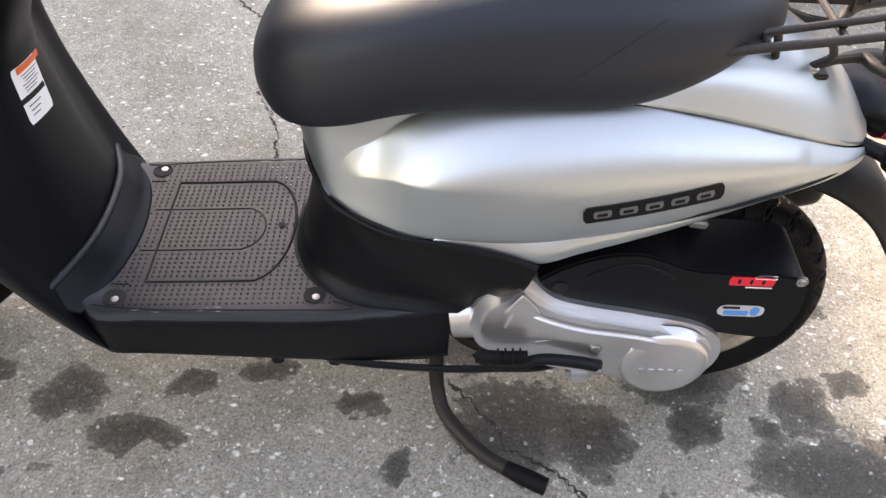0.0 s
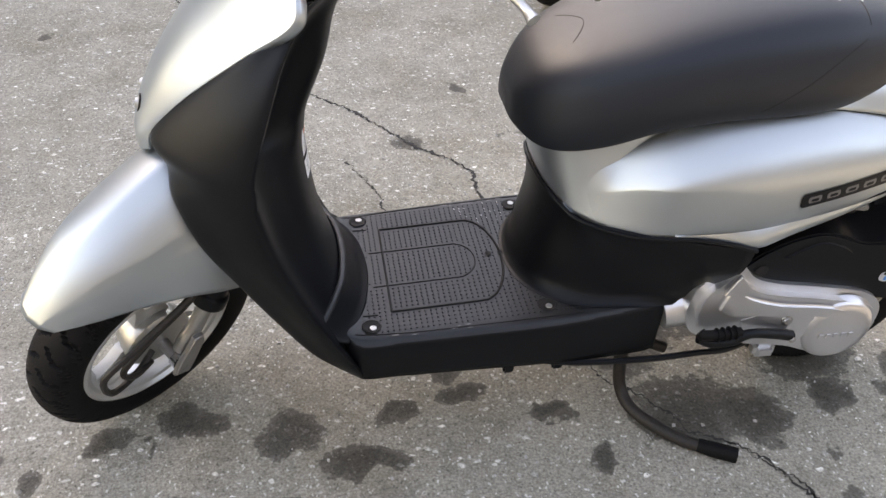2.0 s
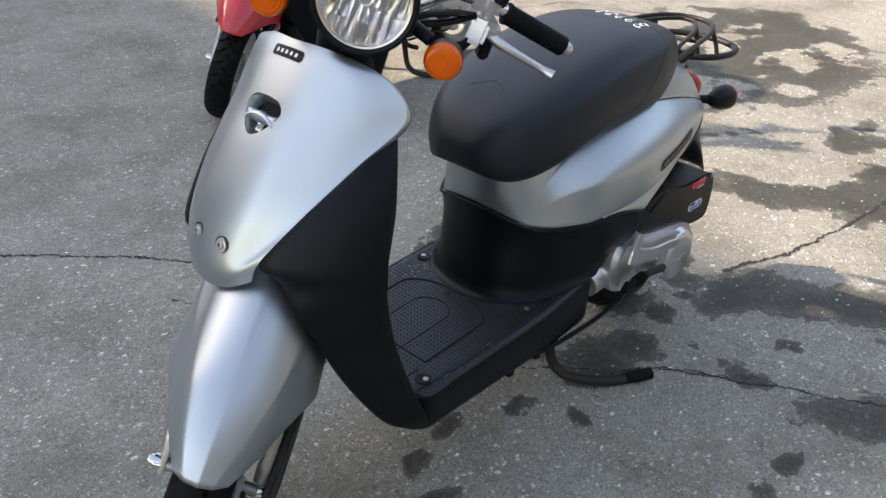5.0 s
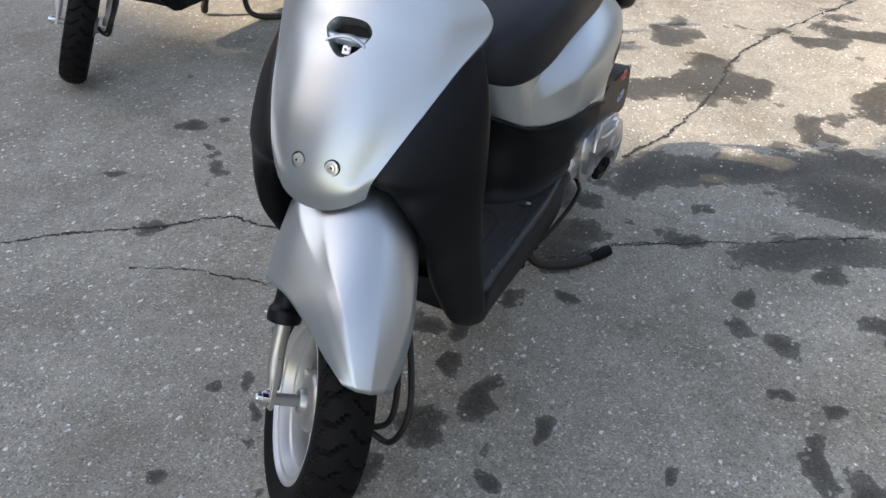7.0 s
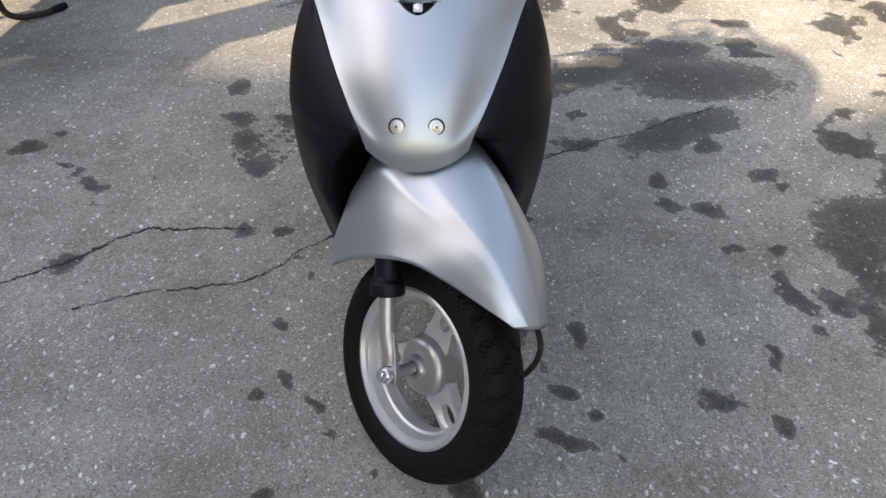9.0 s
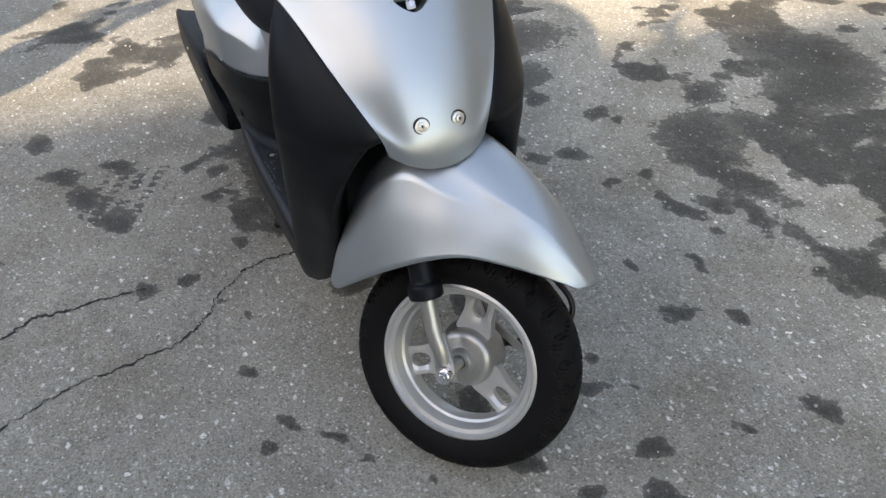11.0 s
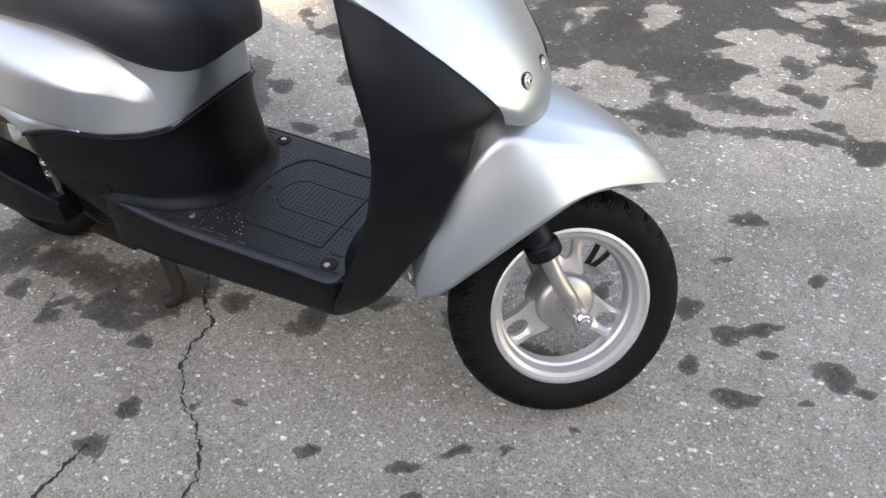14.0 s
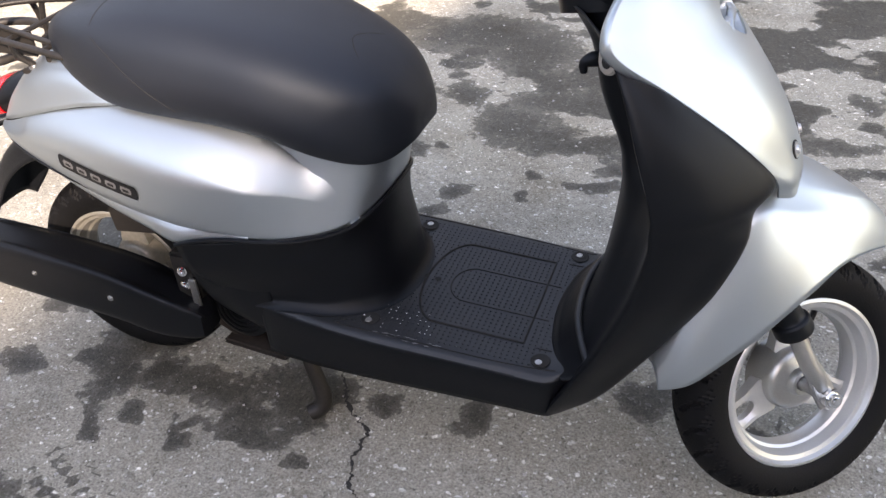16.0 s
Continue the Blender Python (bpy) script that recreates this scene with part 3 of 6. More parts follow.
for k, (w, line) in enumerate(CRACKS):
    rnd = random.Random(90 + k)
    c = cat([(x, y, 0) for x, y in line], 60 * len(line))
    n = len(c)
    t_ = np.gradient(c, axis=0)
    t_ /= np.linalg.norm(t_, axis=1)[:, None]
    side_ = np.stack([-t_[:, 1], t_[:, 0], 0 * t_[:, 0]], 1)
    off = np.array([0.009 * (vnoise(np.array([p[0]]), np.array([p[1]]), 190, 31 + k)[0] - 0.5) + 0.016 * (vnoise(np.array([p[0]]), np.array([p[1]]), 22, 5 + k)[0] - 0.5) + 0.010 * (vnoise(np.array([p[0]]), np.array([p[1]]), 70, 9 + k)[0] - 0.5) for p in c])
    wid = np.array([1.1 * w * (0.20 + 1.15 * vnoise(np.array([p[0]]), np.array([p[1]]), 40, 17 + k)[0] ** 2 + 0.9 * vnoise(np.array([p[0]]), np.array([p[1]]), 150, 57 + k)[0] ** 3) for p in c])
    a = c + side_ * (off + wid / 2)[:, None]
    b = c + side_ * (off - wid / 2)[:, None]
    zc = 0.0006
    v = [(p[0], p[1], zc) for p in a] + [(p[0], p[1], zc) for p in b]
    f = [(i, i + 1, n + i + 1, n + i) for i in range(n - 1)]
    put("crack", mesh("crack", v, f, CRACK_FILL, False), ground, "dark open crack in the asphalt")

# loose grit
pebbles = []
rnd = random.Random(77)
GRIT = mat("grit", (0.36, 0.345, 0.325), 0.9, 0, 0.4, 0.2, 400)
for _ in range(1300):
    x, y, r = rnd.uniform(-1.7, 1.6), rnd.uniform(-1.9, 1.9), rnd.uniform(0.0012, 0.0034)
    q = [Vector((rnd.uniform(0.6, 1.2) * r * sx, rnd.uniform(0.6, 1.2) * r * sy, rnd.uniform(0.3, 0.7) * r * sz)) for sx in (-1, 1) for sy in (-1, 1) for sz in (-1, 1)]
    rot = Matrix.Rotation(rnd.uniform(0, 6.3), 3, "Z")
    pebbles.append(([tuple(rot @ p + Vector((x, y, 0.2 * r))) for p in q], [(0, 1, 3, 2), (4, 6, 7, 5), (0, 4, 5, 1), (2, 3, 7, 6), (1, 5, 7, 3), (0, 2, 6, 4)]))
tagged(join("loose_grit", pebbles, GRIT, None, "pale loose grit scattered on the asphalt", False), category="grit", kind="stuff")

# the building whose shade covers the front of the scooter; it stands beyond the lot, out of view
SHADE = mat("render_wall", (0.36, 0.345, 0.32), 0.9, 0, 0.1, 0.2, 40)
edge = Vector((0.14, 0.990, 0)).normalized()
H = 6.0
roof_at = Vector((0.84, 0, 0)) - Vector((1.03, -1.52, -1)) * H
normal = Vector((edge.y, -edge.x, 0))
M = Matrix.Translation((roof_at.x, roof_at.y, 0)) @ Matrix(((edge.x, -normal.x, 0, 0), (edge.y, -normal.y, 0, 0), (0, 0, 1, 0), (0, 0, 0, 1)))
building = tagged(new("building"), "plain rendered building beside the lot", "building", kind="structure")
block("building_wall", (15, 8.0, H), SHADE, building, M @ Matrix.Translation((1.0, 4.0, 0)), 0.02)

# ---- the scooter: it faces -x, its left side is -y ----
AXIS = Vector((math.sin(radians(27)), 0, math.cos(radians(27))))
HEAD = Vector((-0.828, 0, 0.214))
STEER = Matrix.Translation(HEAD) @ Matrix.Rotation(radians(43.5), 4, AXIS) @ Matrix.Translation(-HEAD)
R_TYRE, R_RIM = 0.207, 0.140


def tyre(parent, centre, tf, width=0.047, label=""):
    """A tubular tyre with slanted tread grooves, its axle along y."""
    seg, k = 560, 37
    prof = []
    for j in range(k):
        a = -2.5 + 5.0 * j / (k - 1)
        c = math.cos(a)
        tuck = max(0.0, abs(a) - 1.57) / 0.93
        side = math.copysign(1 - 0.19 * tuck * tuck - (1 - math.sin(abs(a))) * (1 - min(1, tuck * 9)), a) if tuck else math.sin(a)
        prof.append((R_TYRE - 0.034 + (0.034 if c > 0 else 0.037) * c, width * side, a))
    v = []
    for i in range(seg):
        q = 2 * math.pi * i / seg
        for r, y, a in prof:
            s = abs(a)
            cut = 0.0
            bend = 0.9 * s if s < 0.62 else (0.56 - 0.7 * (s - 0.62) if s < 0.9 else 0.364 + 1.0 * (s - 0.9))
            ph = (i / seg * 28 + (0.5 if a > 0 else 0.0) - bend) % 1.0
            if 0.10 < s < 1.40 and ph < 0.115:
                cut = 0.0068
            ph2 = (i / seg * 28 + (0.0 if a > 0 else 0.5) - 1.3 * s) % 1.0
            if 0.70 < s < 1.30 and ph2 < 0.10:
                cut = 0.0055
            rr = r - cut * max(0.2, math.cos(a))
            v.append((rr * math.cos(q), y * (1 - cut * 6), rr * math.sin(q)))
    v = turned(np.array(v) + np.array(centre), tf)
    ob = put("tyre", mesh("tyre", v, grid_faces(seg, k, close_v=True), RUBBER), parent, label)
    return clean(ob, 28)


def wheel(root, centre, tf, rim_mat, label):
    """A small cast wheel: three broad spokes with an oval window each, a stepped rim, a drum hub and the tyre."""
    w = tagged(new("front_wheel" if centre[0] < 0 else "rear_wheel"), label)
    w.parent = root
    c = Vector(centre)
    t = tf @ facing(c, (0, 1, 0))
    tyre(w, centre, tf)
    ring = [(0.143, 0.038), (0.140, 0.040), (0.137, 0.040), (0.135, 0.036), (0.133, 0.033), (0.126, 0.031), (0.1245, 0.028), (0.122, 0.018), (0.1205, 0.014), (0.116, 0.011), (0.114, 0.004),
            (0.114, -0.012), (0.117, -0.016), (0.121, -0.020), (0.1245, -0.028), (0.126, -0.031), (0.133, -0.033), (0.135, -0.036), (0.137, -0.040), (0.140, -0.040), (0.143, -0.038), (0.138, -0.020), (0.130, 0), (0.138, 0.020)]
    lathe("rim", ring, rim_mat, w, t, 96, closed=True)
    hub = [(0.0, 0.026), (0.0125, 0.026), (0.013, 0.033), (0.0195, 0.033), (0.0225, 0.029), (0.0240, 0.0225), (0.028, 0.0210), (0.040, 0.0200), (0.0475, 0.0170), (0.0515, 0.0110), (0.0530, 0.0030), (0.0545, -0.004), (0.058, -0.010), (0.060, -0.034), (0.05, -0.042), (0.02, -0.046), (0.0, -0.046)]
    lathe("hub", hub, HUB_ALLOY if centre[0] < 0 else rim_mat, w, t, 56)
    lathe("hub_seal", [(0.0, 0.0275), (0.0118, 0.0275), (0.0122, 0.0262)], SEAM, w, t, 24)
    for s in range(3):
        a0 = radians(-90 + 60 + 120 * s)
        bm = bmesh.new()
        n = 28
        loops = []
        for z in (0.000, -0.020):
            outer, inner = [], []
            for i in range(n):
                q = 2 * math.pi * i / n
                cx, sx = math.cos(q), math.sin(q)
                ex = abs(cx) ** 0.45 * math.copysign(1, cx)
                ey = abs(sx) ** 0.45 * math.copysign(1, sx)
                x = 0.082 + 0.040 * ex
                u = (x - 0.042) / 0.080
                half = 0.041 - 0.052 * u + 0.045 * u * u
                outer.append(bm.verts.new((x, half * ey, z)))
                inner.append(bm.verts.new((0.094 + 0.0195 * math.copysign(abs(cx) ** 0.8, cx), 0.0128 * math.copysign(abs(sx) ** 0.8, sx) * (1.0 + 0.14 * cx), z - (0.004 if z > -0.01 else -0.004))))
            mid = [bm.verts.new(((o.co * 0.45 + i.co * 0.55) + Vector((0, 0, 0.0035 if z > -0.01 else -0.0035)))) for o, i in zip(outer, inner)]
            loops.append((outer, mid, inner))
        for (o, m_, i_), flip in zip(loops, (False, True)):
            for q in range(n):
                r = (q + 1) % n
                bm.faces.new((o[q], o[r], m_[r], m_[q]) if not flip else (o[q], m_[q], m_[r], o[r]))
                bm.faces.new((m_[q], m_[r], i_[r], i_[q]) if not flip else (m_[q], i_[q], i_[r], m_[r]))
        for k in (0, 2):
            for q in range(n):
                r = (q + 1) % n
                bm.faces.new((loops[0][k][q], loops[1][k][q], loops[1][k][r], loops[0][k][r]))
        bm.transform(t @ Matrix.Rotation(a0, 4, "Z"))
        me = bpy.data.meshes.new("spoke")
        bm.to_mesh(me)
        bm.free()
        me.materials.append(rim_mat)
        clean(put("spoke", me, w), 45)
    return w


def front_end(root):
    """All that turns with the handlebar: wheel, fender, fork, lamp, signals, bar, grips, levers, mirrors."""
    T = STEER
    wc = (-0.852, 0.0, 0.212)
    wheel(root, wc, T, RIM_SILVER, "silver cast three-spoke front wheel turned to the left")
    # half sections: spine, edge of the broad top, foot of the chamfer, flank, lower rim
    F = [
        [(-1.030, 0, 0.428), (-1.026, 0.020, 0.427), (-1.023, 0.025, 0.4265), (-1.018, 0.032, 0.426), (-1.012, 0.040, 0.425)],
        [(-0.987, 0, 0.478), (-0.983, 0.038, 0.468), (-0.980, 0.046, 0.460), (-0.973, 0.056, 0.447), (-0.963, 0.064, 0.431)],
        [(-0.927, 0, 0.528), (-0.926, 0.056, 0.507), (-0.924, 0.066, 0.491), (-0.916, 0.077, 0.464), (-0.903, 0.086, 0.434)],
        [(-0.857, 0, 0.571), (-0.854, 0.071, 0.526), (-0.852, 0.080, 0.503), (-0.845, 0.094, 0.472), (-0.838, 0.110, 0.430)],
        [(-0.777, 0, 0.601), (-0.773, 0.076, 0.550), (-0.771, 0.099, 0.514), (-0.772, 0.112, 0.468), (-0.778, 0.122, 0.402)],
        [(-0.700, 0, 0.600), (-0.700, 0.079, 0.568), (-0.700, 0.106, 0.520), (-0.702, 0.114, 0.440), (-0.704, 0.114, 0.348)],
        [(-0.640, 0, 0.540), (-0.640, 0.077, 0.512), (-0.645, 0.098, 0.460), (-0.650, 0.100, 0.388), (-0.656, 0.093, 0.305)],
        [(-0.604, 0, 0.440), (-0.604, 0.058, 0.414), (-0.606, 0.072, 0.374), (-0.612, 0.078, 0.326), (-0.623, 0.074, 0.275)],
        [(-0.591, 0, 0.360), (-0.591, 0.048, 0.346), (-0.592, 0.058, 0.322), (-0.597, 0.062, 0.292), (-0.604, 0.057, 0.262)],
        [(-0.581, 0, 0.300), (-0.581, 0.028, 0.294), (-0.581, 0.036, 0.282), (-0.582, 0.039, 0.268), (-0.585, 0.036, 0.255)],
    ]
    half = []
    for (sp, ed, ft, fk, rim), deep in zip([[np.array(p, float) for p in r] for r in F], (0, -0.10, -0.03, 0.02, 0.03, 0.03, 0.02, 0, 0, 0)):
        over = np.array((sp[0] * 0.4 + ed[0] * 0.6, ed[1] * 0.60, sp[2] - 0.16 * (sp[2] - ed[2])))
        row = [sp * (1 - t) ** 2 + 2 * over * t * (1 - t) + ed * t * t for t in np.linspace(0, 1, 15)]
        dip = (ed + ft) / 2 - np.array((0, deep, deep)) * np.linalg.norm(ft - ed)
        row += [ed * (1 - t) ** 2 + 2 * dip * t * (1 - t) + ft * t * t for t in (0.15, 0.4, 0.65, 0.88, 1.0)]
        row += list(cat([ft, fk, rim], 15)[1:])
        half.append([tuple(p) for p in row])
    rows = both(half)
    g = np.stack([cat([r[j] for r in rows], 61) for j in range(len(rows[0]))], 1)
    sheet("front_fender", g, SILVER, root, 0.003, "metallic silver painted front fender", T)
    for s in (1, -1):
        y = 0.083 * s
        leg = tagged(new("fork_leg"), "black dust boot over a dull steel fork tube")
        leg.parent = root
        up = Vector((0.454, 0, 0.891))
        foot = Vector((-0.838, y, 0.226))
        p = [tuple(foot + up * 0.14), tuple(foot + up * 0.10), tuple(foot + up * 0.055), (-0.830, y - 0.002 * s, 0.250), (-0.843, y - 0.004 * s, 0.226)]
        tube("fork_tube", p, [0.0135, 0.0135, 0.0138, 0.0140, 0.0110], HUB_ALLOY, leg, 28, 18, tf=T)
        tube("dust_boot", [tuple(foot + up * d) for d in (0.115, 0.118, 0.135, 0.14, 0.15, 0.2, 0.295)], [0.024, 0.029, 0.029, 0.027, 0.022, 0.021, 0.021], BLACK, leg, 40, 20, tf=T)
        lug = [(-0.016, -0.018), (0.016, -0.018), (0.017, 0.01), (0.014, 0.06), (0.005, 0.075), (-0.012, 0.07), (-0.018, 0.01)]
        plate = T @ Matrix.Translation((-0.850, y - 0.006 + (0.008 * s), 0.213)) @ pose(0, 0, 0, 90, 0, 0) @ pose(0, 0, 0, 0, 0, -27)
        extrude("axle_lug", lug, 0.010, STEEL, leg, plate, 0.002)
        nut = T @ facing((-0.852, y + 0.010 * s, 0.212), (0, s, 0))
        lathe("axle_nut", [(0.0, 0.014), (0.006, 0.014), (0.007, 0.011), (0.011, 0.011), (0.0115, 0.004), (0.015, 0.004), (0.015, -0.012)], CHROME, leg, nut, 12)
        tube("axle_spacer", [(-0.852, 0.03 * s, 0.212), (-0.852, 0.08 * s, 0.212)], 0.011, STEEL, leg, 2, 14, tf=T)
    # brake cable and speedometer drive on the left of the wheel
    tube("brake_cable", [(-0.70, -0.06, 0.52), (-0.80, -0.10, 0.43), (-0.93, -0.105, 0.37), (-0.985, -0.10, 0.33), (-0.975, -0.095, 0.265), (-0.92, -0.075, 0.235), (-0.88, -0.058, 0.235)], 0.0055, RACK_STEEL, root, 44, 8, tf=T)
    tube("speedometer_cable", [(-0.69, -0.05, 0.52), (-0.79, -0.09, 0.41), (-0.90, -0.095, 0.35), (-0.95, -0.092, 0.30), (-0.93, -0.085, 0.25), (-0.89, -0.068, 0.225)], 0.0055, RACK_STEEL, root, 44, 8, tf=T)
    block("brake_arm", (0.07, 0.008, 0.014), STEEL, root, T @ Matrix.Translation((-0.90, -0.052, 0.245)) @ pose(0, 0, 0, 0, -25, 0), 0.002)

    # headlight
    lamp_at, lamp_way = Vector((-0.612, 0, 0.998)), Vector((-0.96, 0, 0.16)).normalized()
    lamp = tagged(new("headlight"), "round headlight in a black bowl, lit a warm white")
    lamp.parent = root
    L = T @ facing(lamp_at, lamp_way) @ Matrix.Scale(0.82, 4)
    lathe("bowl", [(0.0, -0.13), (0.03, -0.125), (0.06, -0.10), (0.082, -0.06), (0.092, -0.02), (0.094, 0.0), (0.093, 0.006), (0.088, 0.009), (0.083, 0.006), (0.082, 0.0)], BLACK, lamp, L, 56)
    lathe("lamp_rim", [(0.083, 0.002), (0.0815, 0.006), (0.078, 0.005), (0.077, -0.002)], ALLOY, lamp, L, 56)
    # a dish of upright facets, each a shallow curved strip
    rnd = random.Random(12)
    pieces = []
    dish = lambda x, y: -0.060 * (1 - (x * x + y * y) / 0.0785 ** 2)
    edges = [-0.0785 + 0.157 * k / 11 for k in range(12)]
    for x0, x1 in zip(edges, edges[1:]):
        for y0, y1 in zip((-0.078, -0.040, -0.012, 0.016, 0.044), (-0.040, -0.012, 0.016, 0.044, 0.078)):
            ys = np.linspace(y0, y1, 4)
            tilt, v, f = rnd.uniform(-0.0016, 0.0016), [], []
            for q in ys:
                for k in range(6):
                    x, y = x0 + (x1 - x0) * k / 5, q
                    d = math.hypot(x, y)
                    if d > 0.0785:
                        x, y, d = x * 0.0785 / d, y * 0.0785 / d, 0.0785
                    e = 2 * k / 5 - 1
                    v.append((x, y, dish(x, y) + (0.0011 * (1 - e * e) + tilt * e * 0.5) * min(1, (0.0785 - d) / 0.01)))
            for r in range(3):
                for k in range(5):
                    f.append((r * 6 + k, r * 6 + k + 1, r * 6 + k + 7, r * 6 + k + 6))
            pieces.append((turned(v, L), f))
    join("reflector", pieces, REFLECTOR, lamp, "faceted mirror reflector")
    lathe("bulb_shade", [(0.0, -0.024), (0.010, -0.026), (0.013, -0.032), (0.014, -0.058)], REFLECTOR, lamp, L, 16)
    glass = lathe("lamp_glass", [(0.079, 0.0), (0.07, 0.010), (0.05, 0.018), (0.025, 0.022), (0.0, 0.023)], GLASS, lamp, L, 48)
    glass.visible_shadow = False
    tube("bulb", [(0.004, 0.018, -0.045), (0.004, 0.018, -0.034), (0.004, 0.018, -0.026)], [0.007, 0.007, 0.003], BULB, lamp, 8, 12, "glowing bulb", L)
    # steering column cover below the lamp
    rows = [[(-0.50 + 0.05 * math.cos(a) - d, 0.052 * math.sin(a), z) for a in np.linspace(0, 2 * math.pi, 12, endpoint=False)] for z, d in ((0.80, 0.01), (0.86, 0.0), (0.91, 0.0), (0.95, -0.02))]
    solid("steering_cover", rows, BLACK, root, 24, 12, tf=T)
    for s in (1, -1):
        sig = tagged(new("turn_signal"), "round amber turn signal on a black stalk")
        sig.parent = root
        at = Vector((-0.592, 0.131 * s, 0.944))
        S = T @ facing(at, (-0.99, 0, 0.08))
        lathe("signal_lens", [(0.0, 0.0145), (0.008, 0.0145), (0.0085, 0.0135), (0.014, 0.0135), (0.0145, 0.0125), (0.020, 0.0120), (0.0205, 0.011), (0.025, 0.009), (0.028, 0.003), (0.0285, -0.004)], AMBER, sig, S, 36)
        lathe("signal_housing", [(0.029, 0.0), (0.029, -0.008), (0.027, -0.024), (0.020, -0.042), (0.008, -0.05), (0.0, -0.05)], BLACK, sig, S, 36)
        tube("signal_stalk", [(-0.565, 0.105 * s, 0.956), (-0.55, 0.07 * s, 0.962), (-0.53, 0.03 * s, 0.965)], [0.010, 0.011, 0.014], BLACK, sig, 10, 12, tf=T)
    # handlebar
    half = [(-0.462, 0.03, 0.925), (-0.455, 0.07, 0.955), (-0.432, 0.112, 0.983), (-0.418, 0.155, 0.984), (-0.404, 0.225, 0.974), (-0.384, 0.312, 0.949)]
    bar = [(x, -y, z) for x, y, z in half[::-1]] + half
    tube("handlebar", bar, 0.011, CHROME, root, 90, 14, "chromed tubular handlebar", T)
    for s in (1, -1):
        a, b = Vector((-0.410, 0.206 * s, 0.976)), Vector((-0.382, 0.318 * s, 0.947))
        d = (b - a)
        rr, pts = [], []
        for i in range(31):
            pts.append(tuple(a + d * (i / 30)))
            rr.append(0.0185 if i in (0, 1) else 0.0163 + 0.0009 * (i % 2))
        tube("grip", pts, rr, RUBBER, root, 93, 18, "ribbed black rubber grip", T)
        lathe("bar_end", [(0.0, 0.016), (0.008, 0.016), (0.011, 0.012), (0.013, 0.0), (0.013, -0.004)], ALLOY, root, T @ facing(tuple(b), tuple(d)), 16)
        # switch housing, lever perch, lever
        P = T @ Matrix.Translation((-0.418, 0.172 * s, 0.980)) @ pose(0, 0, 0, 0, 0, -14 * s)
        block("switch_housing", (0.054, 0.048, 0.060), ALLOY, root, P @ Matrix.Translation((0, 0, -0.026)), 0.017, "cast alloy switch housing", 0.85)
        block("lever_perch", (0.062, 0.036, 0.028), ALLOY, root, P @ Matrix.Translation((-0.032, 0.004 * s, -0.032)), 0.010)
        block("lever_clamp", (0.030, 0.030, 0.040), ALLOY, root, P @ Matrix.Translation((-0.058, -0.016 * s, -0.044)) @ pose(0, 0, 0, 0, 20, 25 * s), 0.006)
        bolt("perch_screw", tuple(P @ Vector((-0.040, -0.004 * s, -0.003))), (-0.2, 0, 1), 0.006, STEEL, root)
        block("brake_switch", (0.026, 0.018, 0.032), BLACK, root, P @ Matrix.Translation((-0.060, 0.002 * s, -0.060)), 0.004)
        tube("brake_lever", [(-0.452, 0.176 * s, 0.956), (-0.474, 0.200 * s, 0.953), (-0.478, 0.240 * s, 0.946), (-0.474, 0.285 * s, 0.936), (-0.478, 0.306 * s, 0.933)], [0.010, 0.0085, 0.0068, 0.006, 0.0092], ALLOY, root, 36, 12, "polished alloy brake lever", T)
        # mirror
        mir = tagged(new("mirror"), "round black rear-view mirror on a bent stem")
        mir.parent = root
        tube("mirror_boot", [(-0.42, 0.190 * s, 0.992), (-0.418, 0.194 * s, 1.027)], [0.013, 0.010], BLACK, mir, 6, 14, tf=T)
        tube("stem", [(-0.418, 0.193 * s, 1.012), (-0.412, 0.202 * s, 1.045), (-0.405, 0.216 * s, 1.060), (-0.37, 0.278 * s, 1.080), (-0.345, 0.325 * s, 1.10)], 0.0052, RACK_STEEL, mir, 40, 10, tf=T)
        M = T @ facing((-0.335, 0.345 * s, 1.115), (0.94, -0.12 * s, 0.1))
        lathe("mirror_shell", [(0.0, -0.03), (0.03, -0.026), (0.05, -0.016), (0.057, -0.004), (0.058, 0.004), (0.055, 0.006), (0.053, 0.003)], BLACK, mir, M, 40)
        lathe("mirror_glass", [(0.053, 0.003), (0.0, 0.003)], CHROME, mir, M, 40)
    for k, s in enumerate((-1, -1, 1, 1)):
        y0 = 0.160 * s
        tube("control_cable", [(-0.440, y0, 0.966), (-0.472, 0.12 * s, 0.968 - 0.016 * (k % 2)), (-0.525, 0.07 * s, 0.962 - 0.014 * (k % 2)), (-0.53, 0.02 * s, 0.90)], 0.0058, BLACK, root, 36, 8, tf=T)


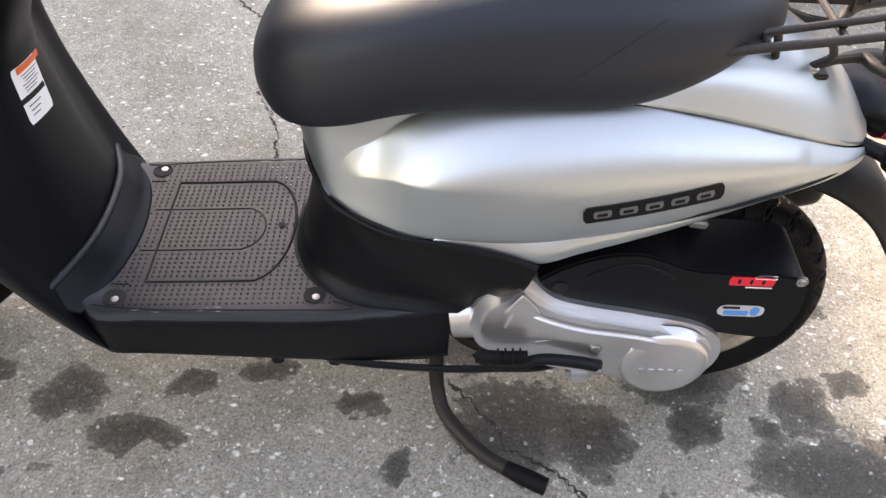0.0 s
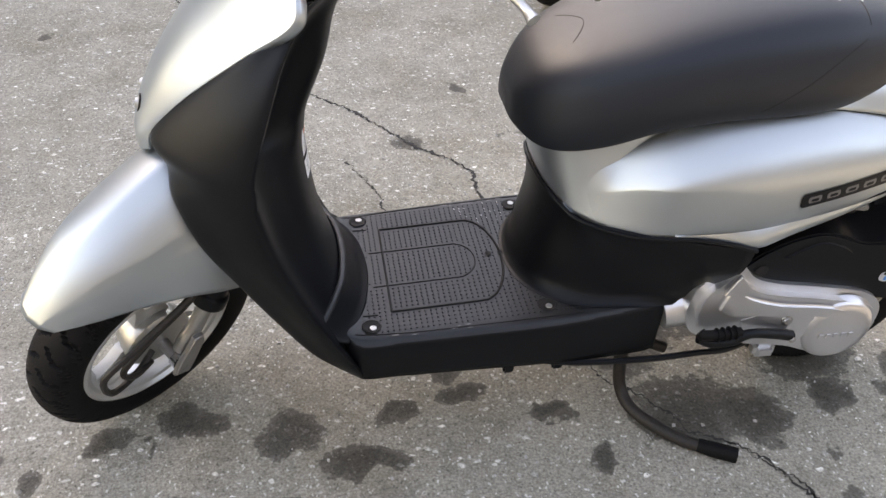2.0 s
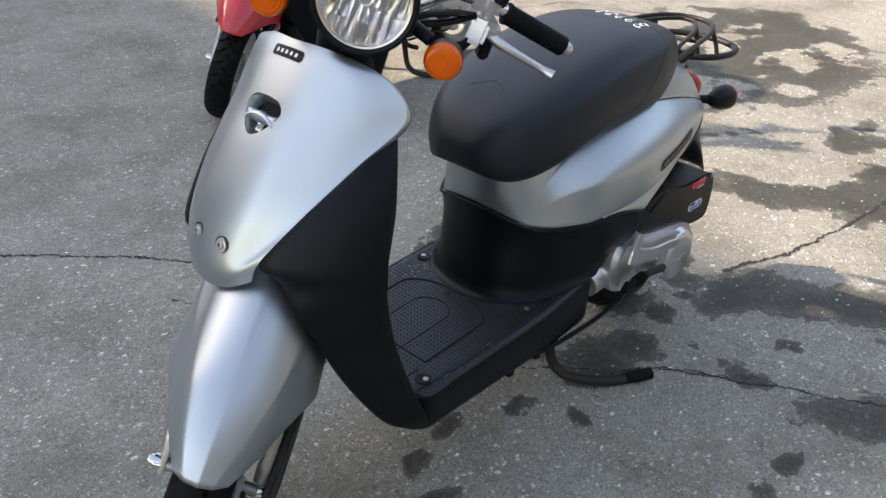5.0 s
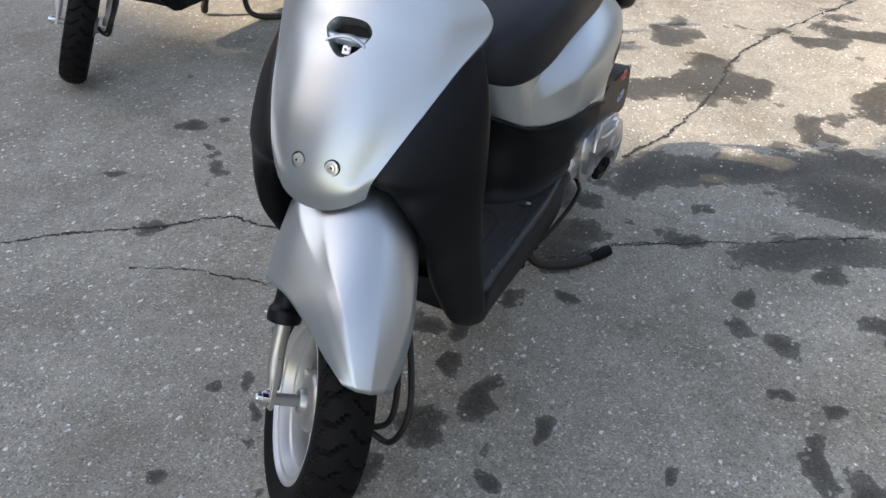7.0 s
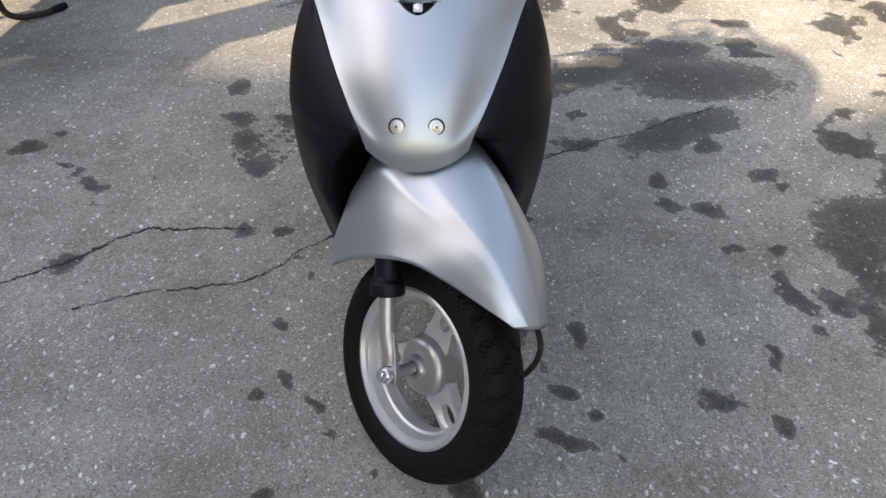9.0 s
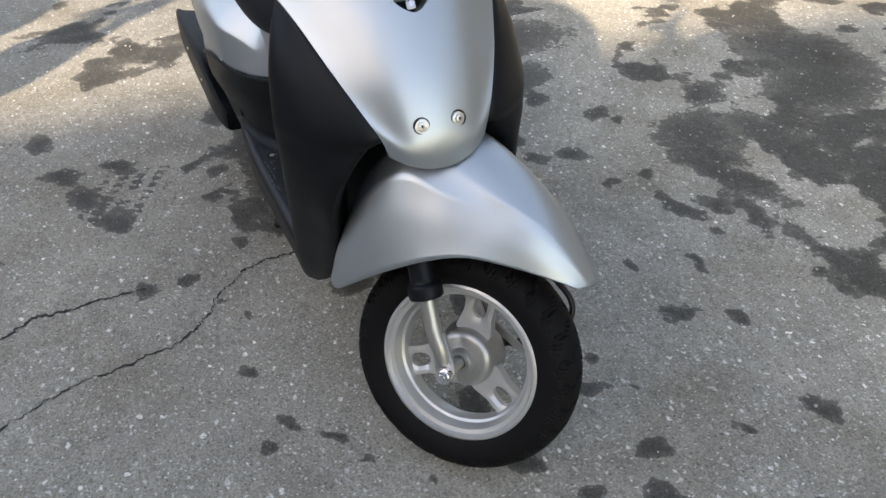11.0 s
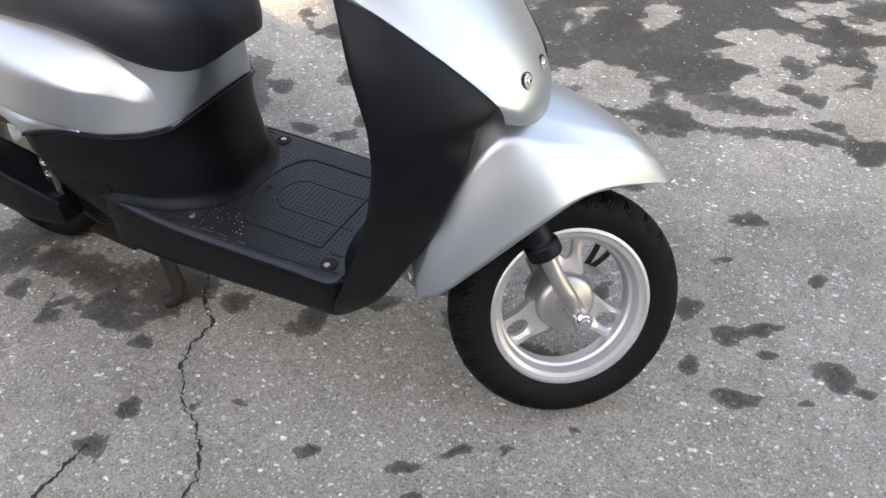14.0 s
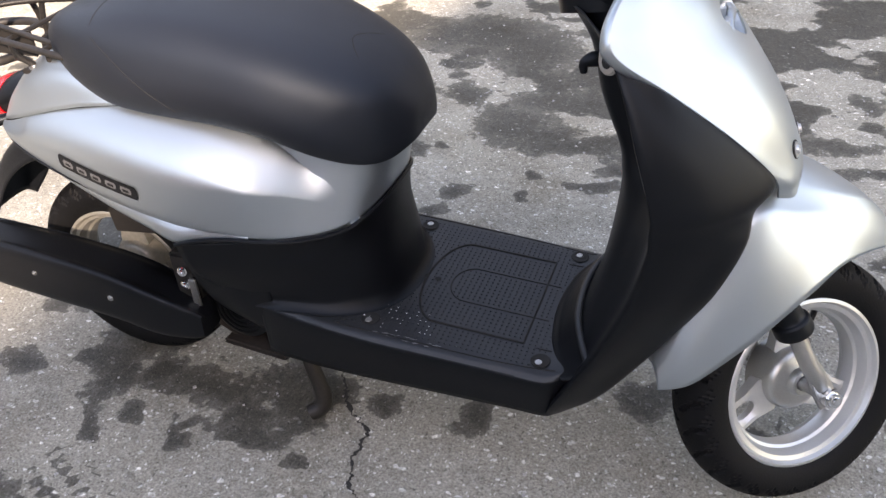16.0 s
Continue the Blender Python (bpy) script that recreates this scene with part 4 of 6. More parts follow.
def shield(root):
    """The painted front cover, the black leg shield behind it and the steering-column cover."""
    rows = both([
        [(-0.611, 0, 0.906), (-0.606, 0.036, 0.905), (-0.597, 0.066, 0.901), (-0.584, 0.090, 0.893)],
        [(-0.629, 0, 0.882), (-0.621, 0.052, 0.882), (-0.600, 0.104, 0.880), (-0.568, 0.145, 0.874)],
        [(-0.660, 0, 0.840), (-0.649, 0.060, 0.841), (-0.612, 0.124, 0.842), (-0.560, 0.178, 0.842)],
        [(-0.683, 0, 0.808), (-0.672, 0.060, 0.807), (-0.634, 0.124, 0.808), (-0.571, 0.185, 0.812)],
        [(-0.716, 0, 0.765), (-0.706, 0.060, 0.763), (-0.672, 0.116, 0.760), (-0.630, 0.161, 0.765)],
        [(-0.760, 0, 0.700), (-0.752, 0.055, 0.697), (-0.728, 0.098, 0.694), (-0.698, 0.133, 0.707)],
        [(-0.790, 0, 0.640), (-0.784, 0.044, 0.637), (-0.769, 0.076, 0.635), (-0.747, 0.106, 0.655)],
        [(-0.800, 0, 0.605), (-0.797, 0.034, 0.606), (-0.787, 0.064, 0.610), (-0.769, 0.089, 0.622)],
        [(-0.800, 0, 0.570), (-0.798, 0.028, 0.573), (-0.790, 0.056, 0.582), (-0.774, 0.080, 0.594)],
    ])
    cover = sheet("front_cover", surf(rows, 61, 73), SILVER, root, 0.003, "metallic silver painted front cover")
    edge_ = [r[-1] for r in rows[:6]]
    for s in (1, -1):
        lip = []
        for k, (x, y, z) in enumerate(edge_):
            w = (1.0, 1.0, 1.0, 0.95, 0.7, 0.3)[k]
            lip.append([(x - 0.0005, abs(y) * s, z), (x + 0.006 * w, (abs(y) + 0.0008) * s, z - 0.002 * w), (x + 0.013 * w, (abs(y) - 0.003 * w) * s, z - 0.008 * w)])
        sheet("rolled_edge", surf(lip, 9, 40), SILVER, root, 0.002, "rolled silver edge of the front cover")
    half = [
        (0.822, [(-0.540, 0.125), (-0.562, 0.150), (-0.556, 0.156), (-0.546, 0.150), (-0.524, 0.112), (-0.505, 0.076), (-0.484, 0.043), (-0.476, 0)]),
        (0.770, [(-0.600, 0.138), (-0.622, 0.162), (-0.600, 0.177), (-0.578, 0.185), (-0.574, 0.140), (-0.554, 0.086), (-0.518, 0.050), (-0.505, 0)]),
        (0.700, [(-0.670, 0.105), (-0.704, 0.129), (-0.655, 0.186), (-0.604, 0.209), (-0.612, 0.155), (-0.588, 0.092), (-0.536, 0.053), (-0.523, 0)]),
        (0.628, [(-0.700, 0.040), (-0.7655, 0.093), (-0.705, 0.178), (-0.628, 0.219), (-0.638, 0.165), (-0.616, 0.100), (-0.564, 0.058), (-0.552, 0)]),
        (0.595, [(-0.660, 0.050), (-0.746, 0.111), (-0.704, 0.181), (-0.630, 0.219), (-0.634, 0.166), (-0.609, 0.108), (-0.569, 0.061), (-0.558, 0)]),
        (0.555, [(-0.640, 0.090), (-0.741, 0.138), (-0.700, 0.184), (-0.630, 0.217), (-0.622, 0.166), (-0.599, 0.114), (-0.570, 0.064), (-0.560, 0)]),
        (0.480, [(-0.612, 0.105), (-0.712, 0.155), (-0.672, 0.188), (-0.613, 0.212), (-0.603, 0.165), (-0.583, 0.116), (-0.560, 0.066), (-0.552, 0)]),
        (0.400, [(-0.605, 0.105), (-0.672, 0.147), (-0.634, 0.180), (-0.583, 0.204), (-0.577, 0.160), (-0.561, 0.115), (-0.544, 0.066), (-0.538, 0)]),
        (0.320, [(-0.570, 0.105), (-0.625, 0.144), (-0.590, 0.173), (-0.546, 0.195), (-0.545, 0.150), (-0.530, 0.110), (-0.519, 0.064), (-0.514, 0)]),
        (0.240, [(-0.530, 0.105), (-0.570, 0.143), (-0.544, 0.166), (-0.505, 0.184), (-0.506, 0.140), (-0.500, 0.100), (-0.494, 0.060), (-0.490, 0)]),
        (0.192, [(-0.495, 0.110), (-0.512, 0.146), (-0.502, 0.160), (-0.486, 0.168), (-0.484, 0.140), (-0.482, 0.100), (-0.480, 0.060), (-0.476, 0)]),
    ]
    rows = both([[(x, y, z) for x, y in pts[::-1]] for z, pts in half])
    legs = sheet("leg_shield", surf(rows, 85, 90), BLACK, root, 0.003, "matt black plastic leg shield")
    neck = [[(cx + 0.042 * math.cos(a), 0.056 * math.sin(a), z) for a in np.linspace(0, 2 * math.pi, 14, endpoint=False)] for z, cx in ((0.790, -0.535), (0.830, -0.522), (0.870, -0.512), (0.915, -0.502), (0.945, -0.496))]
    solid("steering_neck", neck, BLACK, root, 28, 16, "black plastic neck behind the front cover")
    return cover, legs


# ---- helpers that work on finished parts ----
def tree_of(ob):
    """A search tree of a part as it stands, modifiers included."""
    dg = bpy.context.evaluated_depsgraph_get()
    me = bpy.data.meshes.new_from_object(ob.evaluated_get(dg))
    t = BVHTree.FromPolygons([v.co.copy() for v in me.vertices], [tuple(p.vertices) for p in me.polygons])
    bpy.data.meshes.remove(me)
    return t


def lay(tree, pts, way, lift):
    """Points thrown along way onto a part and lifted off it a little."""
    d = Vector(way).normalized()
    out, last = [], None
    for p in pts:
        hit, nrm, _, _ = tree.ray_cast(Vector(p) - d * 0.3, d)
        if hit is None:
            hit = last if last is not None else Vector(p)
            out.append(tuple(hit))
            continue
        last = hit - d * lift
        out.append(tuple(last))
    return out


def decal(name, tree, at, way, right, size, m, parent, lift=0.0007, n=(14, 6), corner=0.25, label=""):
    """A thin printed patch with rounded corners that follows a surface."""
    d = Vector(way).normalized()
    r = (Vector(right) - d * Vector(right).dot(d)).normalized()
    u = r.cross(d)
    nx, ny = n
    v, f = [], []
    for j in range(ny + 1):
        for i in range(nx + 1):
            x, y = 2 * i / nx - 1, 2 * j / ny - 1
            k = corner * size[1] / size[0]
            if abs(y) > 1 - corner:
                q = (abs(y) - 1 + corner) / corner
                lim = 1 - k * (1 - math.sqrt(max(0.0, 1 - q * q)))
                x *= lim
            v.append(Vector(at) + r * (x * size[0] / 2) + u * (y * size[1] / 2))
    v = lay(tree, v, way, lift)
    return put(name, mesh(name, v, grid_faces(ny + 1, nx + 1), m), parent, label)


def stroke(name, tree, pts, way, r, m, parent, lift=0.0, label=""):
    """A fine line drawn on a surface."""
    p = lay(tree, cat(pts, max(4, 6 * len(pts))), way, lift)
    return tube(name, p, r, m, parent, len(p), 6, label)


def cut(ob, v, f):
    """Cuts a closed form out of a part for good."""
    me = mesh("cutter", v, f, BLACK, False)
    c = bpy.data.objects.new("cutter", me)
    scene.collection.objects.link(c)
    bm = bmesh.new()
    bm.from_mesh(me)
    bmesh.ops.recalc_face_normals(bm, faces=bm.faces)
    bm.to_mesh(me)
    bm.free()
    b = ob.modifiers.new("cut", "BOOLEAN")
    b.object, b.solver, b.operation = c, "EXACT", "DIFFERENCE"
    bpy.context.view_layer.update()
    made = bpy.data.meshes.new_from_object(ob.evaluated_get(bpy.context.evaluated_depsgraph_get()))
    ob.modifiers.clear()
    ob.data = made
    bpy.data.objects.remove(c)
    clean(ob, 40)


def prism(outline, at, way, right, depth):
    """A closed prism over an outline, centred on at, along way."""
    d = Vector(way).normalized()
    r = (Vector(right) - d * Vector(right).dot(d)).normalized()
    u = r.cross(d)
    n = len(outline)
    v = [Vector(at) + r * x + u * y + d * z for z in (-depth, depth) for x, y in outline]
    f = [tuple(range(n))[::-1], tuple(range(n, 2 * n))] + [(i, (i + 1) % n, n + (i + 1) % n, n + i) for i in range(n)]
    return v, f


def round_outline(pts, n=40):
    p = cat([(x, y, 0) for x, y in list(pts) + [pts[0]]], n + 1)[:-1]
    return [(q[0], q[1]) for q in p]


def shield_details(root, cover, legs):
    """Air vent, screws, badge, warning sticker, lock on the front of the body."""
    way = Vector((0.80, 0, -0.60)).normalized()
    up = Vector((0.60, 0, 0.80))
    right = Vector((0, -1, 0))
    t = tree_of(cover)
    mid = Vector((-0.681, 0, 0.808))
    out = round_outline([(0, 0.030), (0.026, 0.027), (0.039, 0.014), (0.036, 0.000), (0.020, -0.022), (0, -0.033), (-0.020, -0.022), (-0.036, 0.0), (-0.039, 0.014), (-0.026, 0.027)], 48)
    # a shallow dish round the opening
    cut(cover, *prism(out, mid, way, right, 0.05))
    vent = tagged(new("air_vent"), "shield-shaped air vent with a silver slat and a screw")
    vent.parent = root
    n = len(out)
    v, f = [], []
    for sc, dp in ((1.03, -0.010), (1.0, 0.002), (0.86, 0.010), (0.80, 0.020)):
        v += [mid + right * (x * sc) + up * (y * sc) + way * dp for x, y in out]
    v = [Vector(q) for q in v]
    first = lay(t, v[:n], way, -0.001)
    v[:n] = [Vector(q) for q in first]
    f = grid_faces(4, n, close_u=True)
    clean(put("vent_dish", mesh("vent_dish", v, f, SILVER), vent))
    bv, bf = prism([(x * 0.95, y * 0.95) for x, y in out], mid + way * 0.026, way, right, 0.003)
    put("vent_back", mesh("vent_back", bv, bf, SEAM, False), vent)
    rows = []
    for y, z in ((0.0025, 0.004), (-0.001, -0.002), (-0.006, -0.003), (-0.009, 0.002), (-0.010, 0.012)):
        rows.append([tuple(mid + right * x + up * (y - 9 * x * x + 0.004) + way * (z + 3.0 * x * x)) for x in np.linspace(-0.035, 0.035, 9)])
    sheet("vent_slat", surf(rows, 25, 9), SILVER, vent, 0.002)
    scoop = [[tuple(mid + right * (w * u) + up * (y - 0.004 + 0.003 * u * u) + way * (d + 0.004 * u * u)) for u in np.linspace(-1, 1, 9)] for y, w, d in ((0.008, 0.033, 0.004), (0.004, 0.034, -0.001), (-0.003, 0.033, -0.001), (-0.008, 0.030, 0.006))]
    sheet("vent_bridge", surf(scoop, 17, 15), SILVER, vent, 0.0015)
    block("vent_bracket", (0.014, 0.018, 0.003), ALLOY, vent, facing(mid - up * 0.015 + way * 0.012, -way), 0.001)
    bolt("vent_screw", tuple(mid - up * 0.014 + way * 0.009), -way, 0.0055, CHROME, vent)
    t = tree_of(cover)
    for y in (0.030, -0.030):
        p = Vector(lay(t, [(-0.787, y, 0.641)], (1, 0, 0), 0.0)[0])
        sc = tagged(new("cover_screw"), "cross-head screw in a recessed washer")
        sc.parent = root
        nrm = Vector((-0.93, -0.12 * (1 if y < 0 else -1), 0.30))
        lathe("washer", [(0.0132, -0.003), (0.0132, 0.0004), (0.012, 0.0010), (0.0106, -0.0012), (0.0088, -0.0010)], RACK_STEEL, sc, facing(p, nrm), 24)
        bolt("screw", p, nrm, 0.0100, ALLOY, sc)
        for a in (0, 90):
            block("slot", (0.006, 0.0012, 0.001), SEAM, sc, facing(p + nrm * 0.0035, nrm, a + 20), 0.0002)
    b = decal("badge", t, (-0.622, 0.0, 0.887), way, right, (0.066, 0.017), BLACK, root, 0.0012, (14, 6), 0.4, "small black badge with raised chrome marks")
    for i in range(5):
        decal("badge_mark", t, Vector((-0.622, 0.0, 0.887)) + right * (i - 2) * 0.0105, way, right, (0.0055, 0.0060), WHITE, b, 0.002, (3, 3), 0.2)
    # warning sticker on the column behind the shield
    tl = tree_of(legs)
    way2, right2 = Vector((-0.55, 0.80, -0.22)), Vector((0.80, 0.55, 0.05))
    at = Vector((-0.510, -0.084, 0.565))
    a = decal("warning_sticker", tl, at, way2, right2, (0.040, 0.082), WHITE, root, 0.0008, (5, 12), 0.04, "white warning sticker with an orange band and black print")
    upv = Vector((0.05, 0.2, 1)).normalized()
    decal("sticker_band", tl, at + upv * 0.036, way2, right2, (0.039, 0.010), ORANGE_PRINT, a, 0.0014, (4, 3), 0.1)
    decal("sticker_band", tl, at - upv * 0.006, way2, right2, (0.040, 0.008), SEAM, a, 0.0014, (4, 3), 0.1)
    for i in range(6):
        decal("sticker_line", tl, at + upv * (0.026 - 0.0045 * i), way2, right2, (0.026 - 0.004 * (i % 3), 0.0016), GREY_PRINT, a, 0.0014, (4, 1), 0.05)
    for i in range(3):
        decal("sticker_line", tl, at - upv * (0.017 + 0.007 * i), way2, right2, (0.020 - 0.004 * i, 0.002), GREY_PRINT, a, 0.0014, (4, 1), 0.05)
    # ignition lock
    lock = tagged(new("ignition_lock"), "grey oval ignition lock with a black key")
    lock.parent = root
    L = facing((-0.556, 0.136, 0.806), (0.62, 0.75, 0.15)) @ Matrix.Scale(1.0, 4)
    extrude("lock_plate", round_outline([(0.0, 0.034), (0.015, 0.026), (0.018, 0.0), (0.015, -0.026), (0, -0.034), (-0.015, -0.026), (-0.018, 0), (-0.015, 0.026)], 28), 0.006, STEEL, lock, L, 0.002)
    lathe("lock_barrel", [(0.0, 0.007), (0.008, 0.007), (0.010, 0.0095), (0.0125, 0.009), (0.0135, 0.004)], STEEL, lock, L @ Matrix.Translation((0, 0.010, 0)), 20)
    lathe("shutter_button", [(0.0, 0.007), (0.006, 0.007), (0.008, 0.0068), (0.008, 0.004)], SEAM, lock, L @ Matrix.Translation((0, -0.018, 0)), 16)
    hook = tagged(new("bag_hook"), "black folding bag hook behind the shield")
    hook.parent = root
    tube("hook_arm", [(-0.535, 0.075, 0.765), (-0.522, 0.082, 0.765), (-0.512, 0.086, 0.760), (-0.512, 0.086, 0.748)], [0.011, 0.010, 0.007, 0.005], BLACK, hook, 18, 12)


def floor(root):
    """The stepped floor panel with its studs, lid lines, bolts and scuffs."""
    F = [
        [(-0.530, 0, 0.296), (-0.530, 0.100, 0.296), (-0.528, 0.140, 0.293), (-0.524, 0.156, 0.285), (-0.520, 0.160, 0.262), (-0.510, 0.152, 0.198)],
        [(-0.490, 0, 0.284), (-0.490, 0.110, 0.284), (-0.490, 0.158, 0.283), (-0.490, 0.174, 0.277), (-0.490, 0.179, 0.260), (-0.488, 0.172, 0.196)],
        [(-0.430, 0, 0.286), (-0.430, 0.110, 0.286), (-0.430, 0.160, 0.286), (-0.430, 0.176, 0.280), (-0.430, 0.181, 0.262), (-0.430, 0.173, 0.197)],
        [(-0.300, 0, 0.295), (-0.300, 0.110, 0.295), (-0.300, 0.164, 0.295), (-0.300, 0.180, 0.289), (-0.300, 0.184, 0.270), (-0.300, 0.175, 0.199)],
        [(-0.200, 0, 0.302), (-0.200, 0.110, 0.302), (-0.200, 0.164, 0.302), (-0.198, 0.182, 0.296), (-0.195, 0.186, 0.276), (-0.190, 0.176, 0.200)],
        [(-0.120, 0, 0.308), (-0.120, 0.110, 0.308), (-0.118, 0.160, 0.308), (-0.112, 0.180, 0.304), (-0.105, 0.184, 0.282), (-0.100, 0.176, 0.203)],
        [(-0.050, 0, 0.312), (-0.050, 0.110, 0.312), (-0.045, 0.160, 0.318), (-0.040, 0.178, 0.312), (-0.030, 0.180, 0.290), (-0.020, 0.172, 0.206)],
        [(0.000, 0, 0.314), (0.000, 0.110, 0.314), (0.004, 0.150, 0.322), (0.006, 0.168, 0.318), (0.008, 0.170, 0.292), (0.008, 0.166, 0.208)],
    ]
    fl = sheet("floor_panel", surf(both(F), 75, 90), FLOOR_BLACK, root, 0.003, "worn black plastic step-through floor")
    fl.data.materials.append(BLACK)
    # upward faces keep the lighter floor plastic, steep faces take the darker black
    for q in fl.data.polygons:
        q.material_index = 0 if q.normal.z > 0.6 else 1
    z = lambda x: 0.2865 + 0.069 * (x + 0.43)
    bpy.context.view_layer.update()
    t = tree_of(fl)
    down = (0, 0, -1)
    # studs
    pieces = []
    tri = [(0.0019 * math.cos(a), 0.0019 * math.sin(a)) for a in np.linspace(0, 2 * math.pi, 6, endpoint=False)]
    def inlid(x, y, grow):
        w = 0.112 + grow
        if abs(y) > w or x < -0.437 - grow:
            return False
        return x < -0.285 or ((x + 0.285) / (0.052 + grow)) ** 2 + (y / w) ** 2 < 1
    def ininner(x, y, grow):
        w = 0.046 + grow
        if abs(y) > w:
            return False
        return x < -0.315 or ((x + 0.315) / (0.036 + grow)) ** 2 + (y / w) ** 2 < 1
    bolts = [(-0.473, 0.143), (-0.473, -0.143), (-0.185, 0.143), (-0.185, -0.143)]
    nstud = 0
    for i in range(46):
        for j in range(-18, 19):
            x, y = -0.512 + 0.0092 * i, 0.0092 * j
            if abs(y) > 0.163 or x > -0.105 or math.hypot(x + 0.12, max(0, abs(y) - 0.0)) < 0.0:
                continue
            if any(math.hypot(x - bx, y - by) < 0.018 for bx, by in bolts):
                continue
            if any(inlid(x, y, 0.004) != inlid(x, y, -0.004) for _ in (0,)) or ininner(x, y, 0.004) != ininner(x, y, -0.004):
                continue
            ax, ay = (x + 0.03) / 0.200, y / 0.150
            if ax * ax + ay * ay < 1.0 and x > -0.24:
                continue
            if (x + 0.58) ** 2 / 0.118 ** 2 + y * y / 0.125 ** 2 < 1:
                continue
            if abs(x + 0.437) < 0.004 and abs(y) < 0.116:
                continue
            zz = z(x) - 0.0004
            v = [(x + a, y + b, zz) for a, b in tri] + [(x + a * 0.6, y + b * 0.6, zz + 0.0016) for a, b in tri]
            pieces.append((v, [(k, (k + 1) % 6, 6 + (k + 1) % 6, 6 + k) for k in range(6)] + [(6, 7, 8, 9, 10, 11)]))
            nstud += 1
    st = join("grip_studs", pieces, FLOOR_BLACK, root, "fine raised grip studs", False)
    tagged(st, kind="stuff")
    # grooves
    def line(pts, r=0.0013):
        stroke("groove", t, [(x, y, 0.4) for x, y in pts], down, r, SEAM, root, 0.0002)
    arc = lambda cx, w, d: [(cx + d * math.sin(a), w * math.cos(a)) for a in np.linspace(0, math.pi, 15)]
    line([(-0.437, 0.112), (-0.36, 0.112)] + arc(-0.285, 0.112, 0.052) + [(-0.36, -0.112), (-0.437, -0.112)], 0.0023)
    line([(-0.437, 0.112), (-0.437, 0.0), (-0.437, -0.112)], 0.0020)
    line([(-0.462, 0.046), (-0.40, 0.046)] + arc(-0.315, 0.046, 0.036) + [(-0.40, -0.046), (-0.462, -0.046)])
    line([(-0.485, 0.116), (-0.46, 0.116)])
    line([(-0.485, -0.116), (-0.46, -0.116)])
    for s in (1, -1):
        line([(-0.500, 0.158 * s), (-0.40, 0.166 * s), (-0.25, 0.169 * s), (-0.15, 0.170 * s), (-0.130, 0.168 * s), (-0.134, 0.163 * s), (-0.158, 0.154 * s)], 0.0010)
    for i, (x, y) in enumerate(bolts):
        b = tagged(new("floor_bolt"), "bright screw on a dark disc painted as a shaded well")
        b.parent = root
        T = Matrix.Translation((x, y, lay(t, [(x, y, 0.4)], down, 0.0012)[0][2]))
        # nearly flat black disc: the shade of a sunk well, put into colour
        lathe("well", [(0.0160, 0.0003), (0.0152, 0.0010), (0.014, 0.0008), (0.012, 0.0003), (0.0, 0.0003)], SEAM, b, T, 24)
        lathe("screw", [(0.0, 0.0012), (0.0030, 0.0010), (0.0032, 0.0014), (0.0053, 0.0012), (0.0058, 0.0003)], STEEL, b, T @ Matrix.Translation((0.002, math.copysign(0.004, y), 0)), 14)
    for x in (-0.254, -0.232):
        # black discs paint the shade inside two latch holes
        lathe("latch_hole", [(0.006, 0.0012), (0.0045, 0.001), (0.0, 0.0006)], SEAM, root, Matrix.Translation((x, 0.006, z(x) + 0.0006)), 14)
    # scuffs on the edges
    rnd = random.Random(4)
    for x0, s, k in ((-0.42, -1, 5), (-0.335, -1, 4), (-0.22, 1, 7), (-0.29, 1, 7), (-0.25, 1, 6)):
        pcs = []
        for _ in range(k):
            x, y = x0 + rnd.uniform(-0.02, 0.02), s * rnd.uniform(0.163, 0.172)
            a, c = rnd.uniform(0.003, 0.008), rnd.uniform(0.0006, 0.0014)
            zz = lay(t, [(x, y, 0.4)], down, 0.0005)[0][2]
            pcs.append(([(x - a, y, zz), (x, y - c, zz), (x + a, y + c * 0.3, zz), (x + a * 0.2, y + c, zz)], [(0, 1, 2, 3)]))
        join("scuff", pcs, GREY_PRINT, root, "pale scratches on the floor edge", False)
    specks = []
    for _ in range(70):
        i, j = rnd.randrange(0, 15), rnd.randrange(0, 8)
        x, y = -0.512 + 0.0092 * (24 + i), 0.0092 * (11 + j)
        if y > 0.165 or x > -0.16 or rnd.random() < 0.3:
            continue
        zz = z(x) + 0.0014
        specks.append(([(x - 0.0012, y, zz), (x, y - 0.0012, zz), (x + 0.0012, y, zz), (x, y + 0.0012, zz)], [(0, 1, 2, 3)]))
    join("worn_stud_tips", specks, WHITE, root, "white worn tips of studs", False)
    # raised collar where the column meets the floor
    collar = [(-0.556, 0.176, 0.316), (-0.545, 0.152, 0.320), (-0.528, 0.112, 0.324), (-0.515, 0.065, 0.326), (-0.510, 0, 0.327)]
    tube("column_collar", [(x, -y, q) for x, y, q in collar] + collar[::-1][1:], 0.0062, FLOOR_BLACK, root, 70, 10)
    flare = both([
        [(-0.510, 0, 0.327), (-0.515, 0.065, 0.326), (-0.528, 0.112, 0.324), (-0.556, 0.176, 0.316)],
        [(-0.493, 0, 0.308), (-0.499, 0.068, 0.307), (-0.514, 0.118, 0.303), (-0.540, 0.176, 0.297)],
        [(-0.480, 0, 0.293), (-0.487, 0.071, 0.292), (-0.503, 0.123, 0.289), (-0.525, 0.175, 0.285)],
        [(-0.468, 0, 0.2828), (-0.476, 0.074, 0.2824), (-0.493, 0.128, 0.2812), (-0.512, 0.172, 0.2795)],
    ])
    sheet("column_foot", surf(flare, 41, 14), BLACK, root, 0.002)


